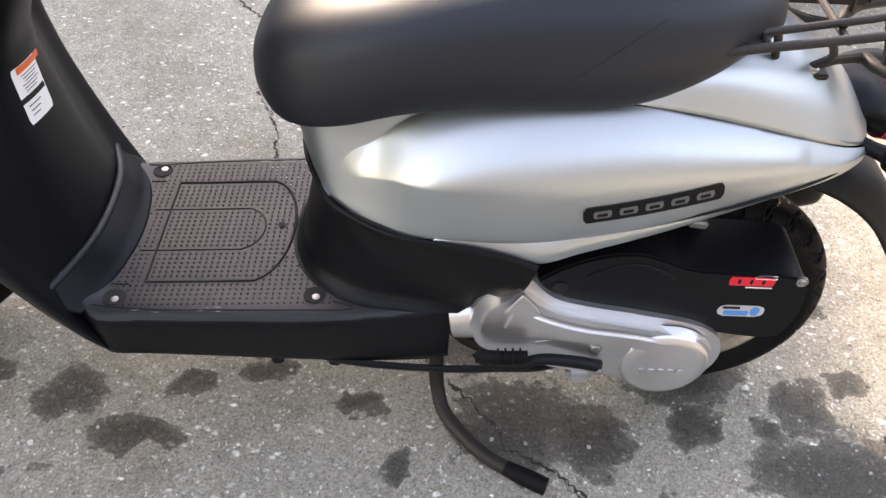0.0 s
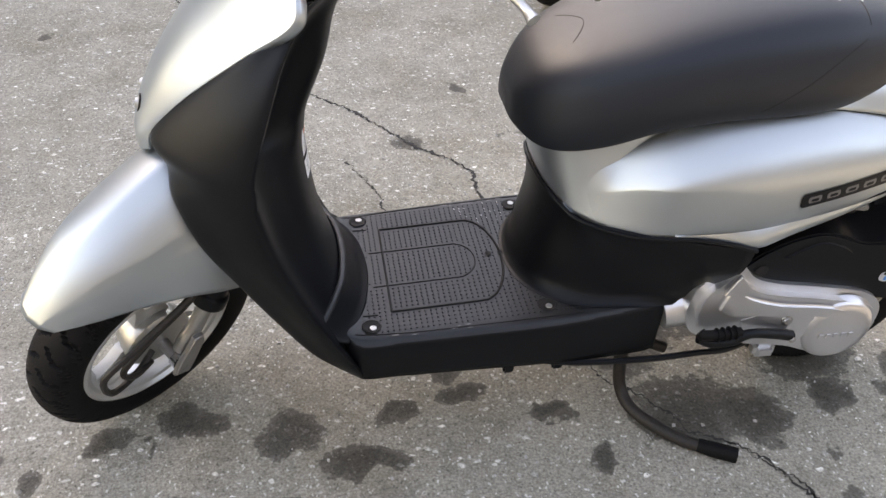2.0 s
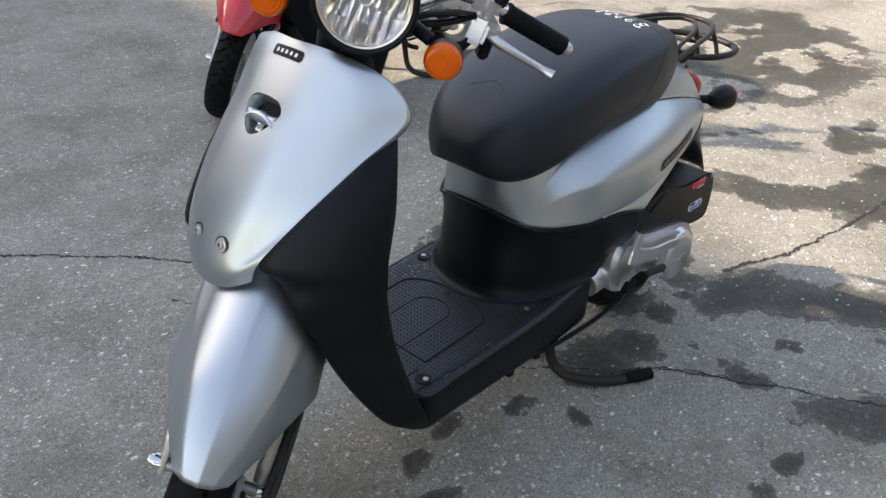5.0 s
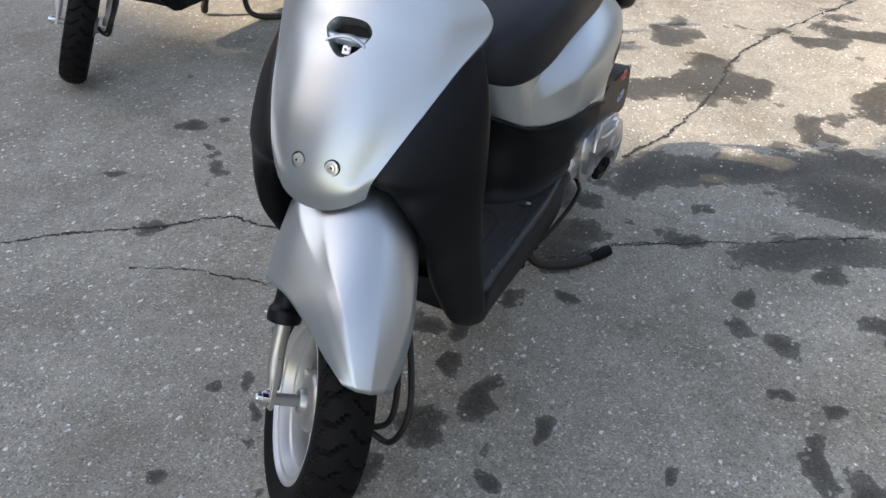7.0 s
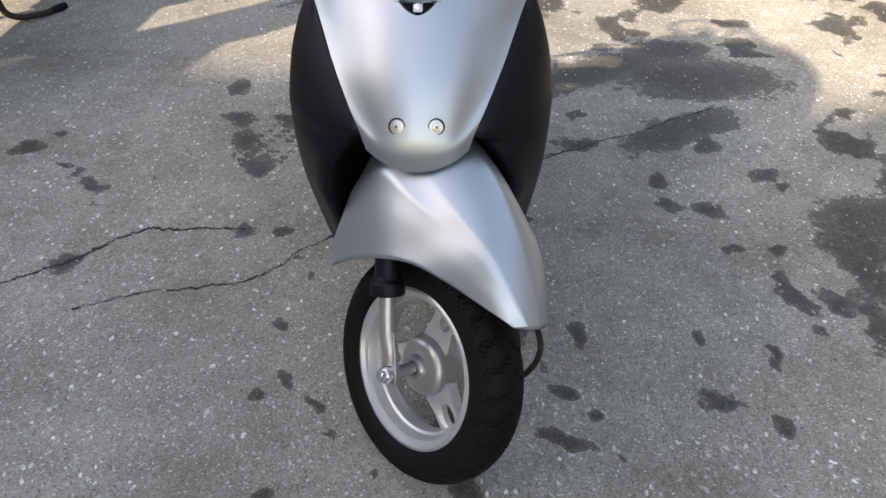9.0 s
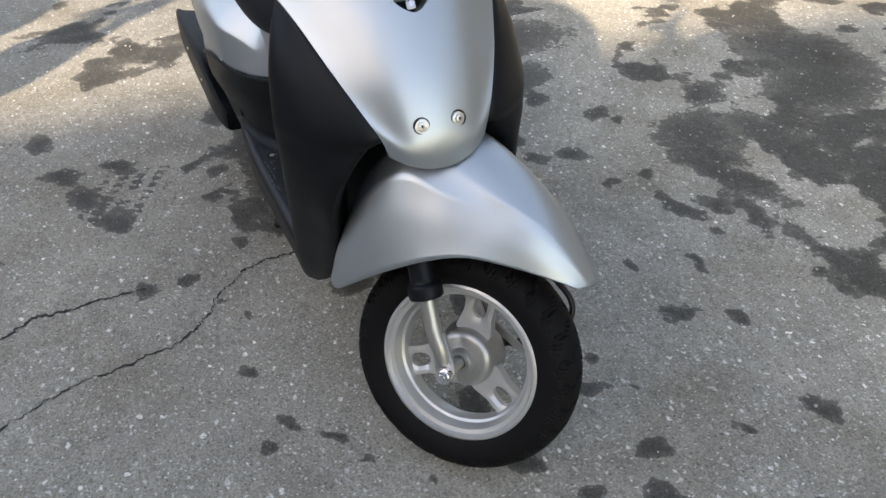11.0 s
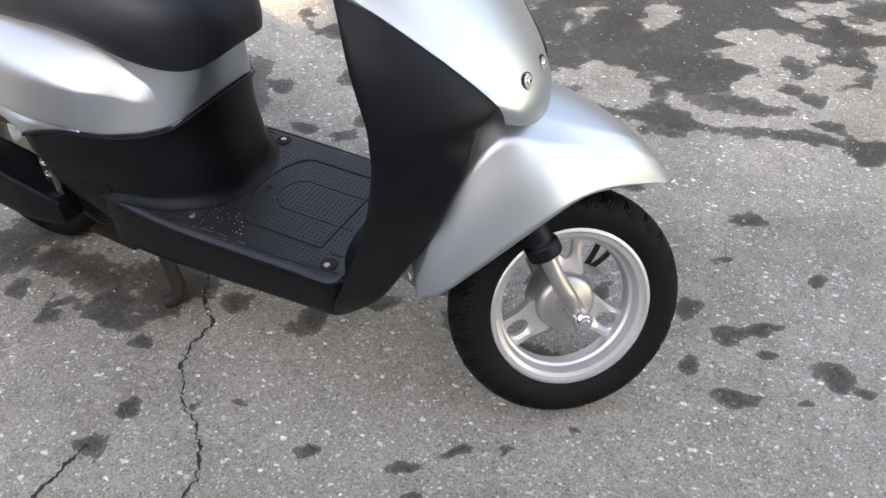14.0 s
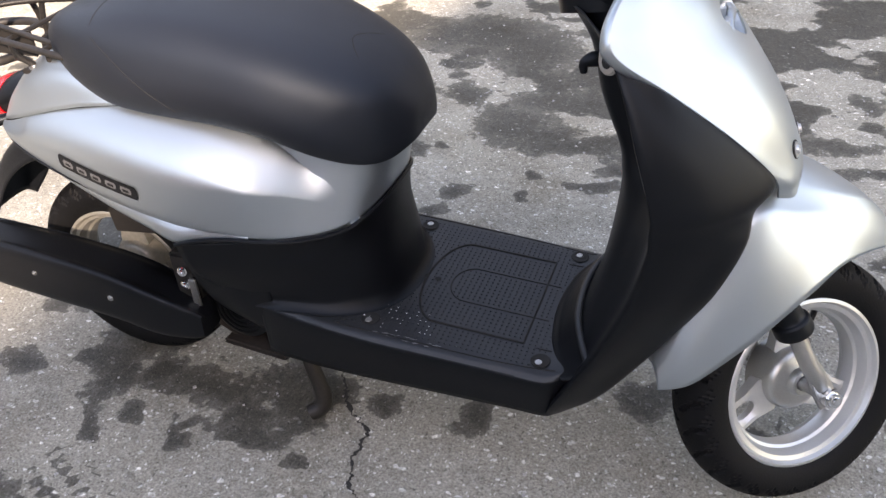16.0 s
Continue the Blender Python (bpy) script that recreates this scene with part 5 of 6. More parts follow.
def rear_body(root):
    """Saddle, painted rear covers, black lower body, tail."""
    rows = both([
        [(-0.199, 0, 0.500), (-0.191, 0.056, 0.492), (-0.171, 0.098, 0.477), (-0.147, 0.127, 0.467), (-0.100, 0.160, 0.464), (-0.040, 0.176, 0.468), (0.100, 0.178, 0.470)],
        [(-0.207, 0, 0.530), (-0.199, 0.054, 0.527), (-0.176, 0.094, 0.519), (-0.147, 0.117, 0.512), (-0.100, 0.139, 0.508), (-0.040, 0.150, 0.510), (0.100, 0.160, 0.520)],
        [(-0.214, 0, 0.565), (-0.206, 0.052, 0.565), (-0.181, 0.088, 0.563), (-0.150, 0.107, 0.560), (-0.100, 0.119, 0.558), (-0.040, 0.128, 0.562), (0.100, 0.135, 0.585)],
        [(-0.221, 0, 0.605), (-0.213, 0.050, 0.606), (-0.186, 0.083, 0.608), (-0.150, 0.099, 0.610), (-0.100, 0.109, 0.612), (-0.040, 0.116, 0.622), (0.100, 0.120, 0.640)],
    ])
    wrap = sheet("body_wrap", surf(rows, 85, 20), SILVER, root, 0.003, "metallic silver body panel under the saddle")
    bpy.context.view_layer.update()
    wt = tree_of(wrap)
    # bulging side covers: x, upper crease (y, z), widest point (y, z), fold at the foot (y, z)
    S = [
        (-0.170, (0.100, 0.512), (0.103, 0.490), (0.1050, 0.4755)),
        (-0.150, (0.112, 0.530), (0.122, 0.494), (0.1280, 0.4660)),
        (-0.125, (0.119, 0.546), (0.144, 0.512), (0.1470, 0.463)),
        (-0.100, (0.121, 0.560), (0.163, 0.524), (0.1640, 0.462)),
        (-0.050, (0.123, 0.604), (0.188, 0.545), (0.186, 0.465)),
        (0.020, (0.131, 0.635), (0.207, 0.556), (0.199, 0.473)),
        (0.100, (0.140, 0.649), (0.215, 0.556), (0.204, 0.480)),
        (0.200, (0.145, 0.648), (0.207, 0.560), (0.194, 0.492)),
        (0.300, (0.141, 0.631), (0.188, 0.562), (0.176, 0.506)),
        (0.400, (0.129, 0.603), (0.159, 0.560), (0.149, 0.520)),
        (0.480, (0.108, 0.573), (0.125, 0.554), (0.119, 0.531)),
        (0.520, (0.090, 0.560), (0.098, 0.552), (0.094, 0.537)),
        (0.534, (0.076, 0.555), (0.079, 0.550), (0.077, 0.541)),
    ]
    def bulge(yt, zt, ym, zm, yf, zf):
        steep = 0.55 + 0.30 * min(1, max(0, (0.645 - zt) / 0.05)) * (zm < 0.558)   # steeper under the crease towards the nose
        zc = max(zm + 0.12 * (zt - zm), zt - steep * (ym - yt))
        half = [(yt * (1 - t) ** 2 + 2 * ym * t * (1 - t) + ym * t * t, zt * (1 - t) ** 2 + 2 * zc * t * (1 - t) + zm * t * t) for t in np.linspace(0, 1, 14)]
        half += [(yf + (ym - yf) * math.cos(a), zm - (zm - zf) * math.sin(a)) for a in np.linspace(0.12, 1.35, 11)]
        return half + [(yf - 0.0005, zf), (yf - 0.005, zf - 0.001)]
    covers = []
    stations = cat([(x, *t, *m, *f) for x, t, m, f in S], 110)
    def sunk(x):
        k = min(1, max(0, (x + 0.170) / 0.150))
        return k * k * (3 - 2 * k)
    def melt(x, y, z):
        """Towards its nose the cover sinks into the panel under the saddle."""
        k = sunk(x)
        hit = wt.ray_cast(Vector((x, 0.4, max(z, 0.470))), Vector((0, -1, 0)))[0]
        if hit is None or k >= 1:
            return y
        base = hit.y - 0.0012 + 0.0026 * k
        return base + (y - base) * k
    for s in (1, -1):
        g = []
        for r in stations:
            k = sunk(r[0])
            line = [(melt(r[0], y, z), z) for y, z in bulge(*r[1:])]
            y, z = line[0]
            g.append([(r[0], q * s, w) for q, w in [(y - 0.004 * k - 0.002, z - 0.006 * k + 0.005 * (1 - k)), (y - 0.001, z - 0.0002 * k + 0.002 * (1 - k))] + line])
        g = np.array(g)
        covers.append(sheet("side_cover", g if s > 0 else g[:, ::-1], SILVER, root, 0.003, "bulging metallic silver side cover"))
        # the narrow panel that closes the cover below the fold
        fl = surf([[(-0.02, 0.197, 0.4715), (-0.02, 0.196, 0.470), (-0.02, 0.195, 0.468)], [(0.06, 0.200, 0.477), (0.06, 0.203, 0.467), (0.06, 0.204, 0.459)], [(0.11, 0.200, 0.481), (0.11, 0.208, 0.466), (0.112, 0.2085, 0.448)],
                   [(0.17, 0.194, 0.488), (0.17, 0.199, 0.476), (0.17, 0.199, 0.462)], [(0.25, 0.180, 0.499), (0.25, 0.184, 0.490), (0.25, 0.183, 0.479)], [(0.34, 0.160, 0.511), (0.34, 0.162, 0.506), (0.34, 0.161, 0.500)],
                   [(0.43, 0.134, 0.524), (0.43, 0.135, 0.521), (0.43, 0.134, 0.518)]], 8, 60)
        sheet("cover_flange", fl * np.array((1, s, 1)), SILVER, root, 0.003, "narrow silver panel under the side cover")
    deck = both([
        [(0.200, 0, 0.690), (0.200, 0.080, 0.688), (0.200, 0.130, 0.672), (0.200, 0.148, 0.652)],
        [(0.290, 0, 0.712), (0.290, 0.080, 0.704), (0.290, 0.124, 0.680), (0.290, 0.145, 0.636)],
        [(0.370, 0, 0.704), (0.370, 0.070, 0.694), (0.370, 0.112, 0.664), (0.370, 0.136, 0.614)],
        [(0.450, 0, 0.664), (0.450, 0.056, 0.656), (0.450, 0.094, 0.632), (0.450, 0.120, 0.587)],
        [(0.500, 0, 0.622), (0.500, 0.042, 0.616), (0.500, 0.076, 0.600), (0.500, 0.101, 0.570)],
        [(0.530, 0, 0.588), (0.530, 0.034, 0.585), (0.530, 0.058, 0.575), (0.530, 0.077, 0.559)],
    ])
    sheet("tail_deck", surf(deck, 41, 36), SILVER, root, 0.003, "metallic silver panel behind the saddle")
    belly = both([
        [(0.10, 0, 0.46), (0.10, 0.12, 0.46), (0.10, 0.20, 0.47)],
        [(0.32, 0, 0.50), (0.32, 0.10, 0.50), (0.32, 0.180, 0.522)],
        [(0.46, 0, 0.525), (0.46, 0.08, 0.525), (0.46, 0.135, 0.542)],
        [(0.545, 0, 0.545), (0.545, 0.04, 0.545), (0.545, 0.072, 0.552)],
    ])
    sheet("inner_fender", surf(belly, 21, 20), BLACK, root, 0.003)
    rows = both([
        [(-0.232, 0, 0.3000), (-0.222, 0.066, 0.3010), (-0.190, 0.118, 0.3030), (-0.135, 0.157, 0.3090), (-0.050, 0.178, 0.3155), (0.020, 0.175, 0.312)],
        [(-0.226, 0, 0.3030), (-0.216, 0.064, 0.3040), (-0.185, 0.115, 0.3065), (-0.130, 0.154, 0.3120), (-0.045, 0.175, 0.3175), (0.022, 0.174, 0.314)],
        [(-0.219, 0, 0.311), (-0.209, 0.063, 0.312), (-0.179, 0.112, 0.315), (-0.122, 0.150, 0.320), (-0.035, 0.171, 0.323), (0.026, 0.173, 0.318)],
        [(-0.214, 0, 0.326), (-0.204, 0.062, 0.327), (-0.172, 0.111, 0.329), (-0.112, 0.149, 0.332), (-0.020, 0.169, 0.333), (0.034, 0.174, 0.326)],
        [(-0.208, 0, 0.362), (-0.198, 0.064, 0.362), (-0.165, 0.114, 0.362), (-0.098, 0.154, 0.360), (0.0, 0.178, 0.354), (0.058, 0.184, 0.346)],
        [(-0.196, 0, 0.430), (-0.187, 0.062, 0.428), (-0.159, 0.112, 0.422), (-0.098, 0.160, 0.415), (0.01, 0.194, 0.405), (0.098, 0.205, 0.392)],
        [(-0.200, 0, 0.497), (-0.192, 0.057, 0.490), (-0.172, 0.100, 0.475), (-0.149, 0.129, 0.464), (-0.05, 0.187, 0.465), (0.114, 0.210, 0.444)],
    ])
    sheet("under_cover", surf(rows, 101, 70), BLACK, root, 0.003, "matt black plastic lower body cover")
    lip = [(-0.201, 0, 0.496), (-0.193, 0.058, 0.489), (-0.173, 0.101, 0.474), (-0.150, 0.130, 0.464), (-0.10, 0.164, 0.460), (-0.05, 0.188, 0.463), (0.02, 0.202, 0.465), (0.07, 0.209, 0.458), (0.112, 0.212, 0.445)]
    tube("cover_lip", [(x, -y, z) for x, y, z in lip[:0:-1]] + lip, 0.0038, BLACK, root, 120, 8)

    # saddle
    prof = [(-0.256, .626, .604, .020), (-0.249, .650, .594, .056), (-0.222, .688, .580, .100), (-0.185, .714, .584, .133), (-0.130, .740, .602, .156), (-0.060, .766, .630, .170), (0.02, .786, .644, .174), (0.09, .796, .648, .175),
            (0.16, .800, .650, .171), (0.22, .797, .656, .161), (0.285, .785, .676, .139), (0.335, .768, .697, .110), (0.375, .745, .703, .070), (0.395, .722, .700, .024)]
    rows = []
    for x, t, b, w in prof:
        h = t - b
        loop = [(0, t), (.40, t - .015 * h), (.70, t - .085 * h), (.88, t - .25 * h), (.97, t - .50 * h), (1, b + .28 * h), (.965, b + .07 * h), (.88, b), (.45, b)]
        rows.append([(x, y * w, z) for y, z in loop] + [(x, 0, b)] + [(x, -y * w, z) for y, z in loop[:0:-1]])
    seat = solid("saddle", rows, SEAT_BLACK, root, 72, 84, "black vinyl saddle with stitched seams")
    bpy.context.view_layer.update()
    t = tree_of(seat)
    for s in (1, -1):
        way = (0, -s, -0.25)
        stroke("seam", t, [(0.076, 0.2 * s, 0.672), (0.13, 0.2 * s, 0.707), (0.185, 0.2 * s, 0.748), (0.220, 0.2 * s, 0.772)], way, 0.0008, SEAM, seat, -0.0002)
    stroke("seam", t, [(0.228, y, 0.9) for y in np.linspace(-0.13, 0.13, 9)], (0, 0, -1), 0.0008, SEAM, seat, -0.0002)
    arch = [(-0.172, -0.048), (-0.160, -0.034), (-0.148, -0.014), (-0.145, 0.0), (-0.148, 0.014), (-0.160, 0.034), (-0.172, 0.048)]
    stroke("seam", t, [(x, y, 0.9) for x, y in arch], (0, 0, -1), 0.0007, SEAM, seat, -0.0002)
    # chalk writing on the saddle: 9933 and a letter, read from the rider's right
    glyphs = {
        "9": [[(0.7, 0.75), (0.35, 0.98), (0.05, 0.72), (0.35, 0.48), (0.68, 0.72), (0.62, 0.3), (0.35, 0.0)]],
        "3": [[(0.05, 0.9), (0.45, 1.0), (0.62, 0.76), (0.3, 0.53), (0.66, 0.3), (0.4, 0.02), (0.0, 0.12)]],
        "B": [[(0.1, 0.0), (0.15, 0.5), (0.1, 1.05)], [(-0.15, 0.95), (0.5, 1.05), (0.6, 0.75), (0.15, 0.52), (0.65, 0.35), (0.5, 0.02), (0.0, 0.0)]],
    }
    chalk = []
    for k, ch in enumerate("B9933"):
        for g in glyphs[ch]:
            pts = []
            for gx, gy in g:
                gx = (k * 0.92 + gx * 0.8) * 0.032
                # text runs towards +y, its top towards the tail
                pts.append((0.228 - (gy - 0.5) * 0.040 + 0.25 * (gx - 0.067), gx - 0.090, 0.9))
            p = lay(t, cat(pts, 20), (0, 0, -1), 0.0004)
            chalk.append(tube("x", p, 0.0009, WHITE, None, 20, 5, raw=True))
    join("chalk_number", chalk, WHITE, root, "white chalk number handwritten on the saddle")

    # badges on the side covers
    for c, s in zip(covers, (1, -1)):
        tc = tree_of(c)
        a, b = Vector((0.155, 0.2 * s, 0.533)), Vector((0.325, 0.2 * s, 0.558))
        mid, r = (a + b) / 2, (b - a)
        bd = decal("name_badge", tc, mid, (0, -s, 0), r * s * -1, (0.170, 0.026), BLACK, root, 0.0012, (20, 4), 0.3, "long black badge with five grey marks")
        for i in range(5):
            at = a + r * (0.14 + 0.18 * i)
            decal("badge_mark", tc, at, (0, -s, 0), r * s * -1, (0.022, 0.012), GREY_PRINT, bd, 0.0019, (4, 3), 0.3)
            decal("badge_mark_core", tc, at - Vector((0, 0, 0.0006)), (0, -s, 0), r * s * -1, (0.013, 0.0052), BLACK, bd, 0.0025, (3, 2), 0.3)

    # tail lamp, signals, flap
    tail = tagged(new("tail_light"), "red tail light in a black housing")
    tail.parent = root
    hs = [[(x, w * math.cos(a), z + h * math.sin(a)) for a in np.linspace(0, 2 * math.pi, 16, endpoint=False)] for x, w, z, h in ((0.495, 0.050, 0.592, 0.022), (0.535, 0.056, 0.580, 0.034), (0.570, 0.056, 0.564, 0.037))]
    solid("tail_housing", hs, BLACK, tail, 32, 16)
    hs = [[(x, w * math.cos(a), z + h * math.sin(a)) for a in np.linspace(0, 2 * math.pi, 16, endpoint=False)] for x, w, z, h in ((0.561, 0.0575, 0.567, 0.0385), (0.589, 0.055, 0.561, 0.037), (0.611, 0.040, 0.556, 0.028), (0.617, 0.010, 0.554, 0.006))]
    solid("tail_lens", hs, RED_LENS, tail, 32, 16)
    for s in (1, -1):
        sig = tagged(new("rear_turn_signal"), "black rear turn signal with an amber lens")
        sig.parent = root
        tube("signal_stalk", [(0.510, 0.06 * s, 0.556), (0.535, 0.085 * s, 0.555), (0.560, 0.10 * s, 0.552)], [0.011, 0.010, 0.013], BLACK, sig, 10, 12)
        P = facing((0.606, 0.112 * s, 0.550), (0.98, 0.05 * s, -0.08))
        lathe("signal_housing", [(0.0, -0.066), (0.012, -0.062), (0.022, -0.045), (0.029, -0.02), (0.031, 0.0), (0.030, 0.006)], BLACK, sig, P, 32)
        lathe("signal_lens", [(0.0305, 0.002), (0.029, 0.012), (0.02, 0.018), (0.0, 0.020)], AMBER, sig, P, 32)
    flap = both([
        [(0.46, 0, 0.520), (0.46, 0.05, 0.515), (0.46, 0.080, 0.490)],
        [(0.54, 0, 0.505), (0.54, 0.05, 0.498), (0.53, 0.078, 0.460)],
        [(0.61, 0, 0.460), (0.61, 0.048, 0.452), (0.595, 0.074, 0.410)],
        [(0.665, 0, 0.385), (0.665, 0.046, 0.378), (0.650, 0.070, 0.340)],
        [(0.695, 0, 0.315), (0.695, 0.044, 0.310), (0.685, 0.060, 0.295)],
    ])
    sheet("rear_mudguard", surf(flap, 25, 24), BLACK, root, 0.003, "black plastic rear mudguard")


def rack(root):
    """Bent steel-rod rear carrier with a lower loop."""
    def mir(p):
        return [(x, -y, z) for x, y, z in p] + [(x, y, z) for x, y, z in p[::-1]][(1 if p[-1][1] == 0 else 0):]
    rk = tagged(new("rear_carrier"), "black rod rear carrier behind the saddle")
    rk.parent = root
    tube("outer_hoop", mir([(0.27, 0.130, 0.708), (0.34, 0.124, 0.716), (0.42, 0.112, 0.721), (0.50, 0.095, 0.724), (0.555, 0.072, 0.725), (0.588, 0.038, 0.725), (0.597, 0, 0.725)]), 0.0058, RACK_STEEL, rk, 90, 10)
    tube("inner_hoop", mir([(0.34, 0.102, 0.722), (0.42, 0.082, 0.725), (0.49, 0.062, 0.726), (0.535, 0.038, 0.727), (0.560, 0.016, 0.727), (0.564, 0, 0.727)]), 0.005, RACK_STEEL, rk, 80, 10)
    tube("lower_loop", mir([(0.50, 0.040, 0.660), (0.512, 0.066, 0.660), (0.545, 0.096, 0.660), (0.600, 0.110, 0.660), (0.650, 0.094, 0.660), (0.678, 0.050, 0.660), (0.686, 0, 0.660)]), 0.0080, RACK_STEEL, rk, 90, 12, "thick weathered lower loop")
    for x, w in ((0.345, 0.123), (0.44, 0.108)):
        tube("cross_rod", [(x, -w, 0.718), (x, -0.5 * w, 0.716), (x, 0.5 * w, 0.716), (x, w, 0.718)], 0.0045, RACK_STEEL, rk, 24, 8)
    block("tool_plate", (0.11, 0.006, 0.045), RACK_STEEL, rk, Matrix.Translation((0.475, 0.062, 0.676)), 0.002, "black steel plate under the hoops")
    for s in (1, -1):
        tube("strut", [(0.42, 0.110 * s, 0.719), (0.435, 0.092 * s, 0.690), (0.425, 0.072 * s, 0.664)], 0.005, RACK_STEEL, rk, 12, 8)
        tube("strut", [(0.50, 0.060 * s, 0.726), (0.512, 0.062 * s, 0.69), (0.516, 0.066 * s, 0.662)], 0.0055, RACK_STEEL, rk, 10, 8)
        tube("strut", [(0.545, 0.076 * s, 0.724), (0.550, 0.090 * s, 0.69), (0.552, 0.097 * s, 0.662)], 0.0055, RACK_STEEL, rk, 10, 8)
        tube("strut", [(0.36, 0.097 * s, 0.722), (0.365, 0.094 * s, 0.71), (0.37, 0.09 * s, 0.685)], 0.005, RACK_STEEL, rk, 10, 8)
        tube("strut", [(0.425, 0.072 * s, 0.662), (0.46, 0.050 * s, 0.660), (0.50, 0.040 * s, 0.660)], 0.006, RACK_STEEL, rk, 10, 8)
        block("foot_plate", (0.04, 0.022, 0.008), RACK_STEEL, rk, Matrix.Translation((0.425, 0.074 * s, 0.652)), 0.002)
        bolt("carrier_bolt", (0.425, 0.074 * s, 0.662), (0, 0, 1), 0.009, STEEL, rk)


def engine(root):
    """Belt case, kick lever, air cleaner, fan cover, exhaust, stands and the rear wheel."""
    I = Matrix.Identity(4)
    wheel(root, (0.402, 0, 0.207), I, OLD_RIM, "dusty cast three-spoke rear wheel")
    left = Matrix(((1, 0, 0, 0), (0, 0, -1, 0), (0, 1, 0, 0), (0, 0, 0, 1)))   # local x, y, z to x, z, -y
    def side(y):
        return Matrix.Translation((0, y, 0)) @ left
    case = tagged(new("belt_case"), "silver cast alloy transmission case with a black kick lever")
    case.parent = root
    out = round_outline([(0.030, 0.300), (0.040, 0.345), (0.070, 0.378), (0.088, 0.394), (0.106, 0.390), (0.135, 0.360), (0.18, 0.344), (0.26, 0.330), (0.34, 0.312), (0.378, 0.285), (0.386, 0.245),
                         (0.368, 0.206), (0.325, 0.182), (0.275, 0.184), (0.23, 0.200), (0.16, 0.212), (0.09, 0.232), (0.045, 0.255)], 90)
    up2 = Matrix.Translation((0.004, 0.014, 0))
    extrude("case_body", out, 0.123, CASE_ALLOY, case, side(-0.085) @ up2, 0.026)
    upper = round_outline([(0.072, 0.312), (0.082, 0.345), (0.096, 0.366), (0.120, 0.340), (0.18, 0.318), (0.26, 0.306), (0.32, 0.290), (0.300, 0.272), (0.24, 0.282), (0.16, 0.290), (0.10, 0.296)], 80)
    extrude("case_shoulder", upper, 0.009, CASE_ALLOY, case, side(-0.206) @ up2, 0.008)
    tube("case_snout", [(0.075, -0.150, 0.300), (0.030, -0.150, 0.288), (0.010, -0.150, 0.284)], [0.040, 0.037, 0.034], CASE_ALLOY, case, 10, 24)
    rec = round_outline([(0.120, 0.285), (0.17, 0.296), (0.23, 0.292), (0.255, 0.275), (0.245, 0.235), (0.20, 0.228), (0.14, 0.244)], 50)
    extrude("case_pad", rec, 0.002, CASE_ALLOY, case, side(-0.2085) @ up2, 0.0015)
    apex = round_outline([(0.072, 0.350), (0.090, 0.382), (0.098, 0.383), (0.120, 0.350), (0.096, 0.346)], 30)
    extrude("case_boss", apex, 0.008, CASE_ALLOY, case, side(-0.212) @ up2, 0.005)
    cap = lathe("case_cap", [(0.0, 0.010), (0.046, 0.0095), (0.057, 0.0075), (0.062, 0.003), (0.067, -0.01)], CASE_ALLOY, case, side(-0.206) @ Matrix.Translation((0.310, 0.258, 0)), 56, "round cast cover with raised marks")
    for i in range(5):
        block("cast_mark", (0.009, 0.010, 0.0018), CASE_ALLOY, cap, side(-0.2160) @ Matrix.Translation((0.306 + (i - 2) * 0.0135, 0.252, 0)), 0.0008)
    block("drain_boss", (0.04, 0.03, 0.03), CASE_ALLOY, case, Matrix.Translation((0.200, -0.185, 0.190)), 0.008)
    kick = tagged(new("kick_lever"), "black kick-start lever with a folding pedal")
    kick.parent = root
    kick.location = (-0.005, 0, 0.010)
    tube("lever_arm", [(0.222, -0.224, 0.258), (0.185, -0.226, 0.268), (0.140, -0.230, 0.276), (0.110, -0.232, 0.266), (0.075, -0.233, 0.266), (0.052, -0.230, 0.276)], [0.0095, 0.0090, 0.0082, 0.0090, 0.0085, 0.0085], BLACK, kick, 40, 12)
    tube("pedal", [(0.050, -0.232, 0.291), (0.056, -0.236, 0.288), (0.085, -0.238, 0.288), (0.118, -0.238, 0.291)], [0.009, 0.0085, 0.0085, 0.008], RUBBER, kick, 12, 14)
    for k in range(4):
        lathe("pedal_rib", [(0.0085, -0.0015), (0.0118, -0.001), (0.0118, 0.001), (0.0085, 0.0015)], RUBBER, kick, facing((0.078 + 0.010 * k, -0.238, 0.288 + 0.0008 * k), (1, 0, 0.06)), 16)
    lathe("pivot_nut", [(0.0, 0.004), (0.006, 0.004), (0.007, 0.002), (0.010, 0.002), (0.0105, -0.02)], STEEL, kick, facing((0.214, -0.210, 0.280), (0, -1, 0)), 12)
    bolt("clamp_bolt", (0.220, -0.232, 0.256), (0, -1, 0), 0.006, STEEL, kick)
    # air cleaner
    ac = tagged(new("air_cleaner"), "black plastic air cleaner box with stickers")
    ac.parent = root
    out = round_outline([(0.118, 0.392), (0.150, 0.418), (0.195, 0.440), (0.238, 0.448), (0.275, 0.440), (0.320, 0.424), (0.390, 0.420), (0.452, 0.416), (0.476, 0.400), (0.482, 0.360), (0.476, 0.318), (0.455, 0.294),
                         (0.38, 0.300), (0.29, 0.318), (0.20, 0.340), (0.150, 0.366), (0.122, 0.380)], 90)
    box = extrude("cleaner_cover", out, 0.110, BLACK, ac, side(-0.075), 0.016)
    ridge = round_outline([(0.180, 0.405), (0.235, 0.432), (0.275, 0.424), (0.300, 0.405), (0.26, 0.392), (0.21, 0.392)], 40)
    extrude("cleaner_ridge", ridge, 0.006, BLACK, ac, side(-0.182), 0.005)
    bpy.context.view_layer.update()
    tb = tree_of(box)
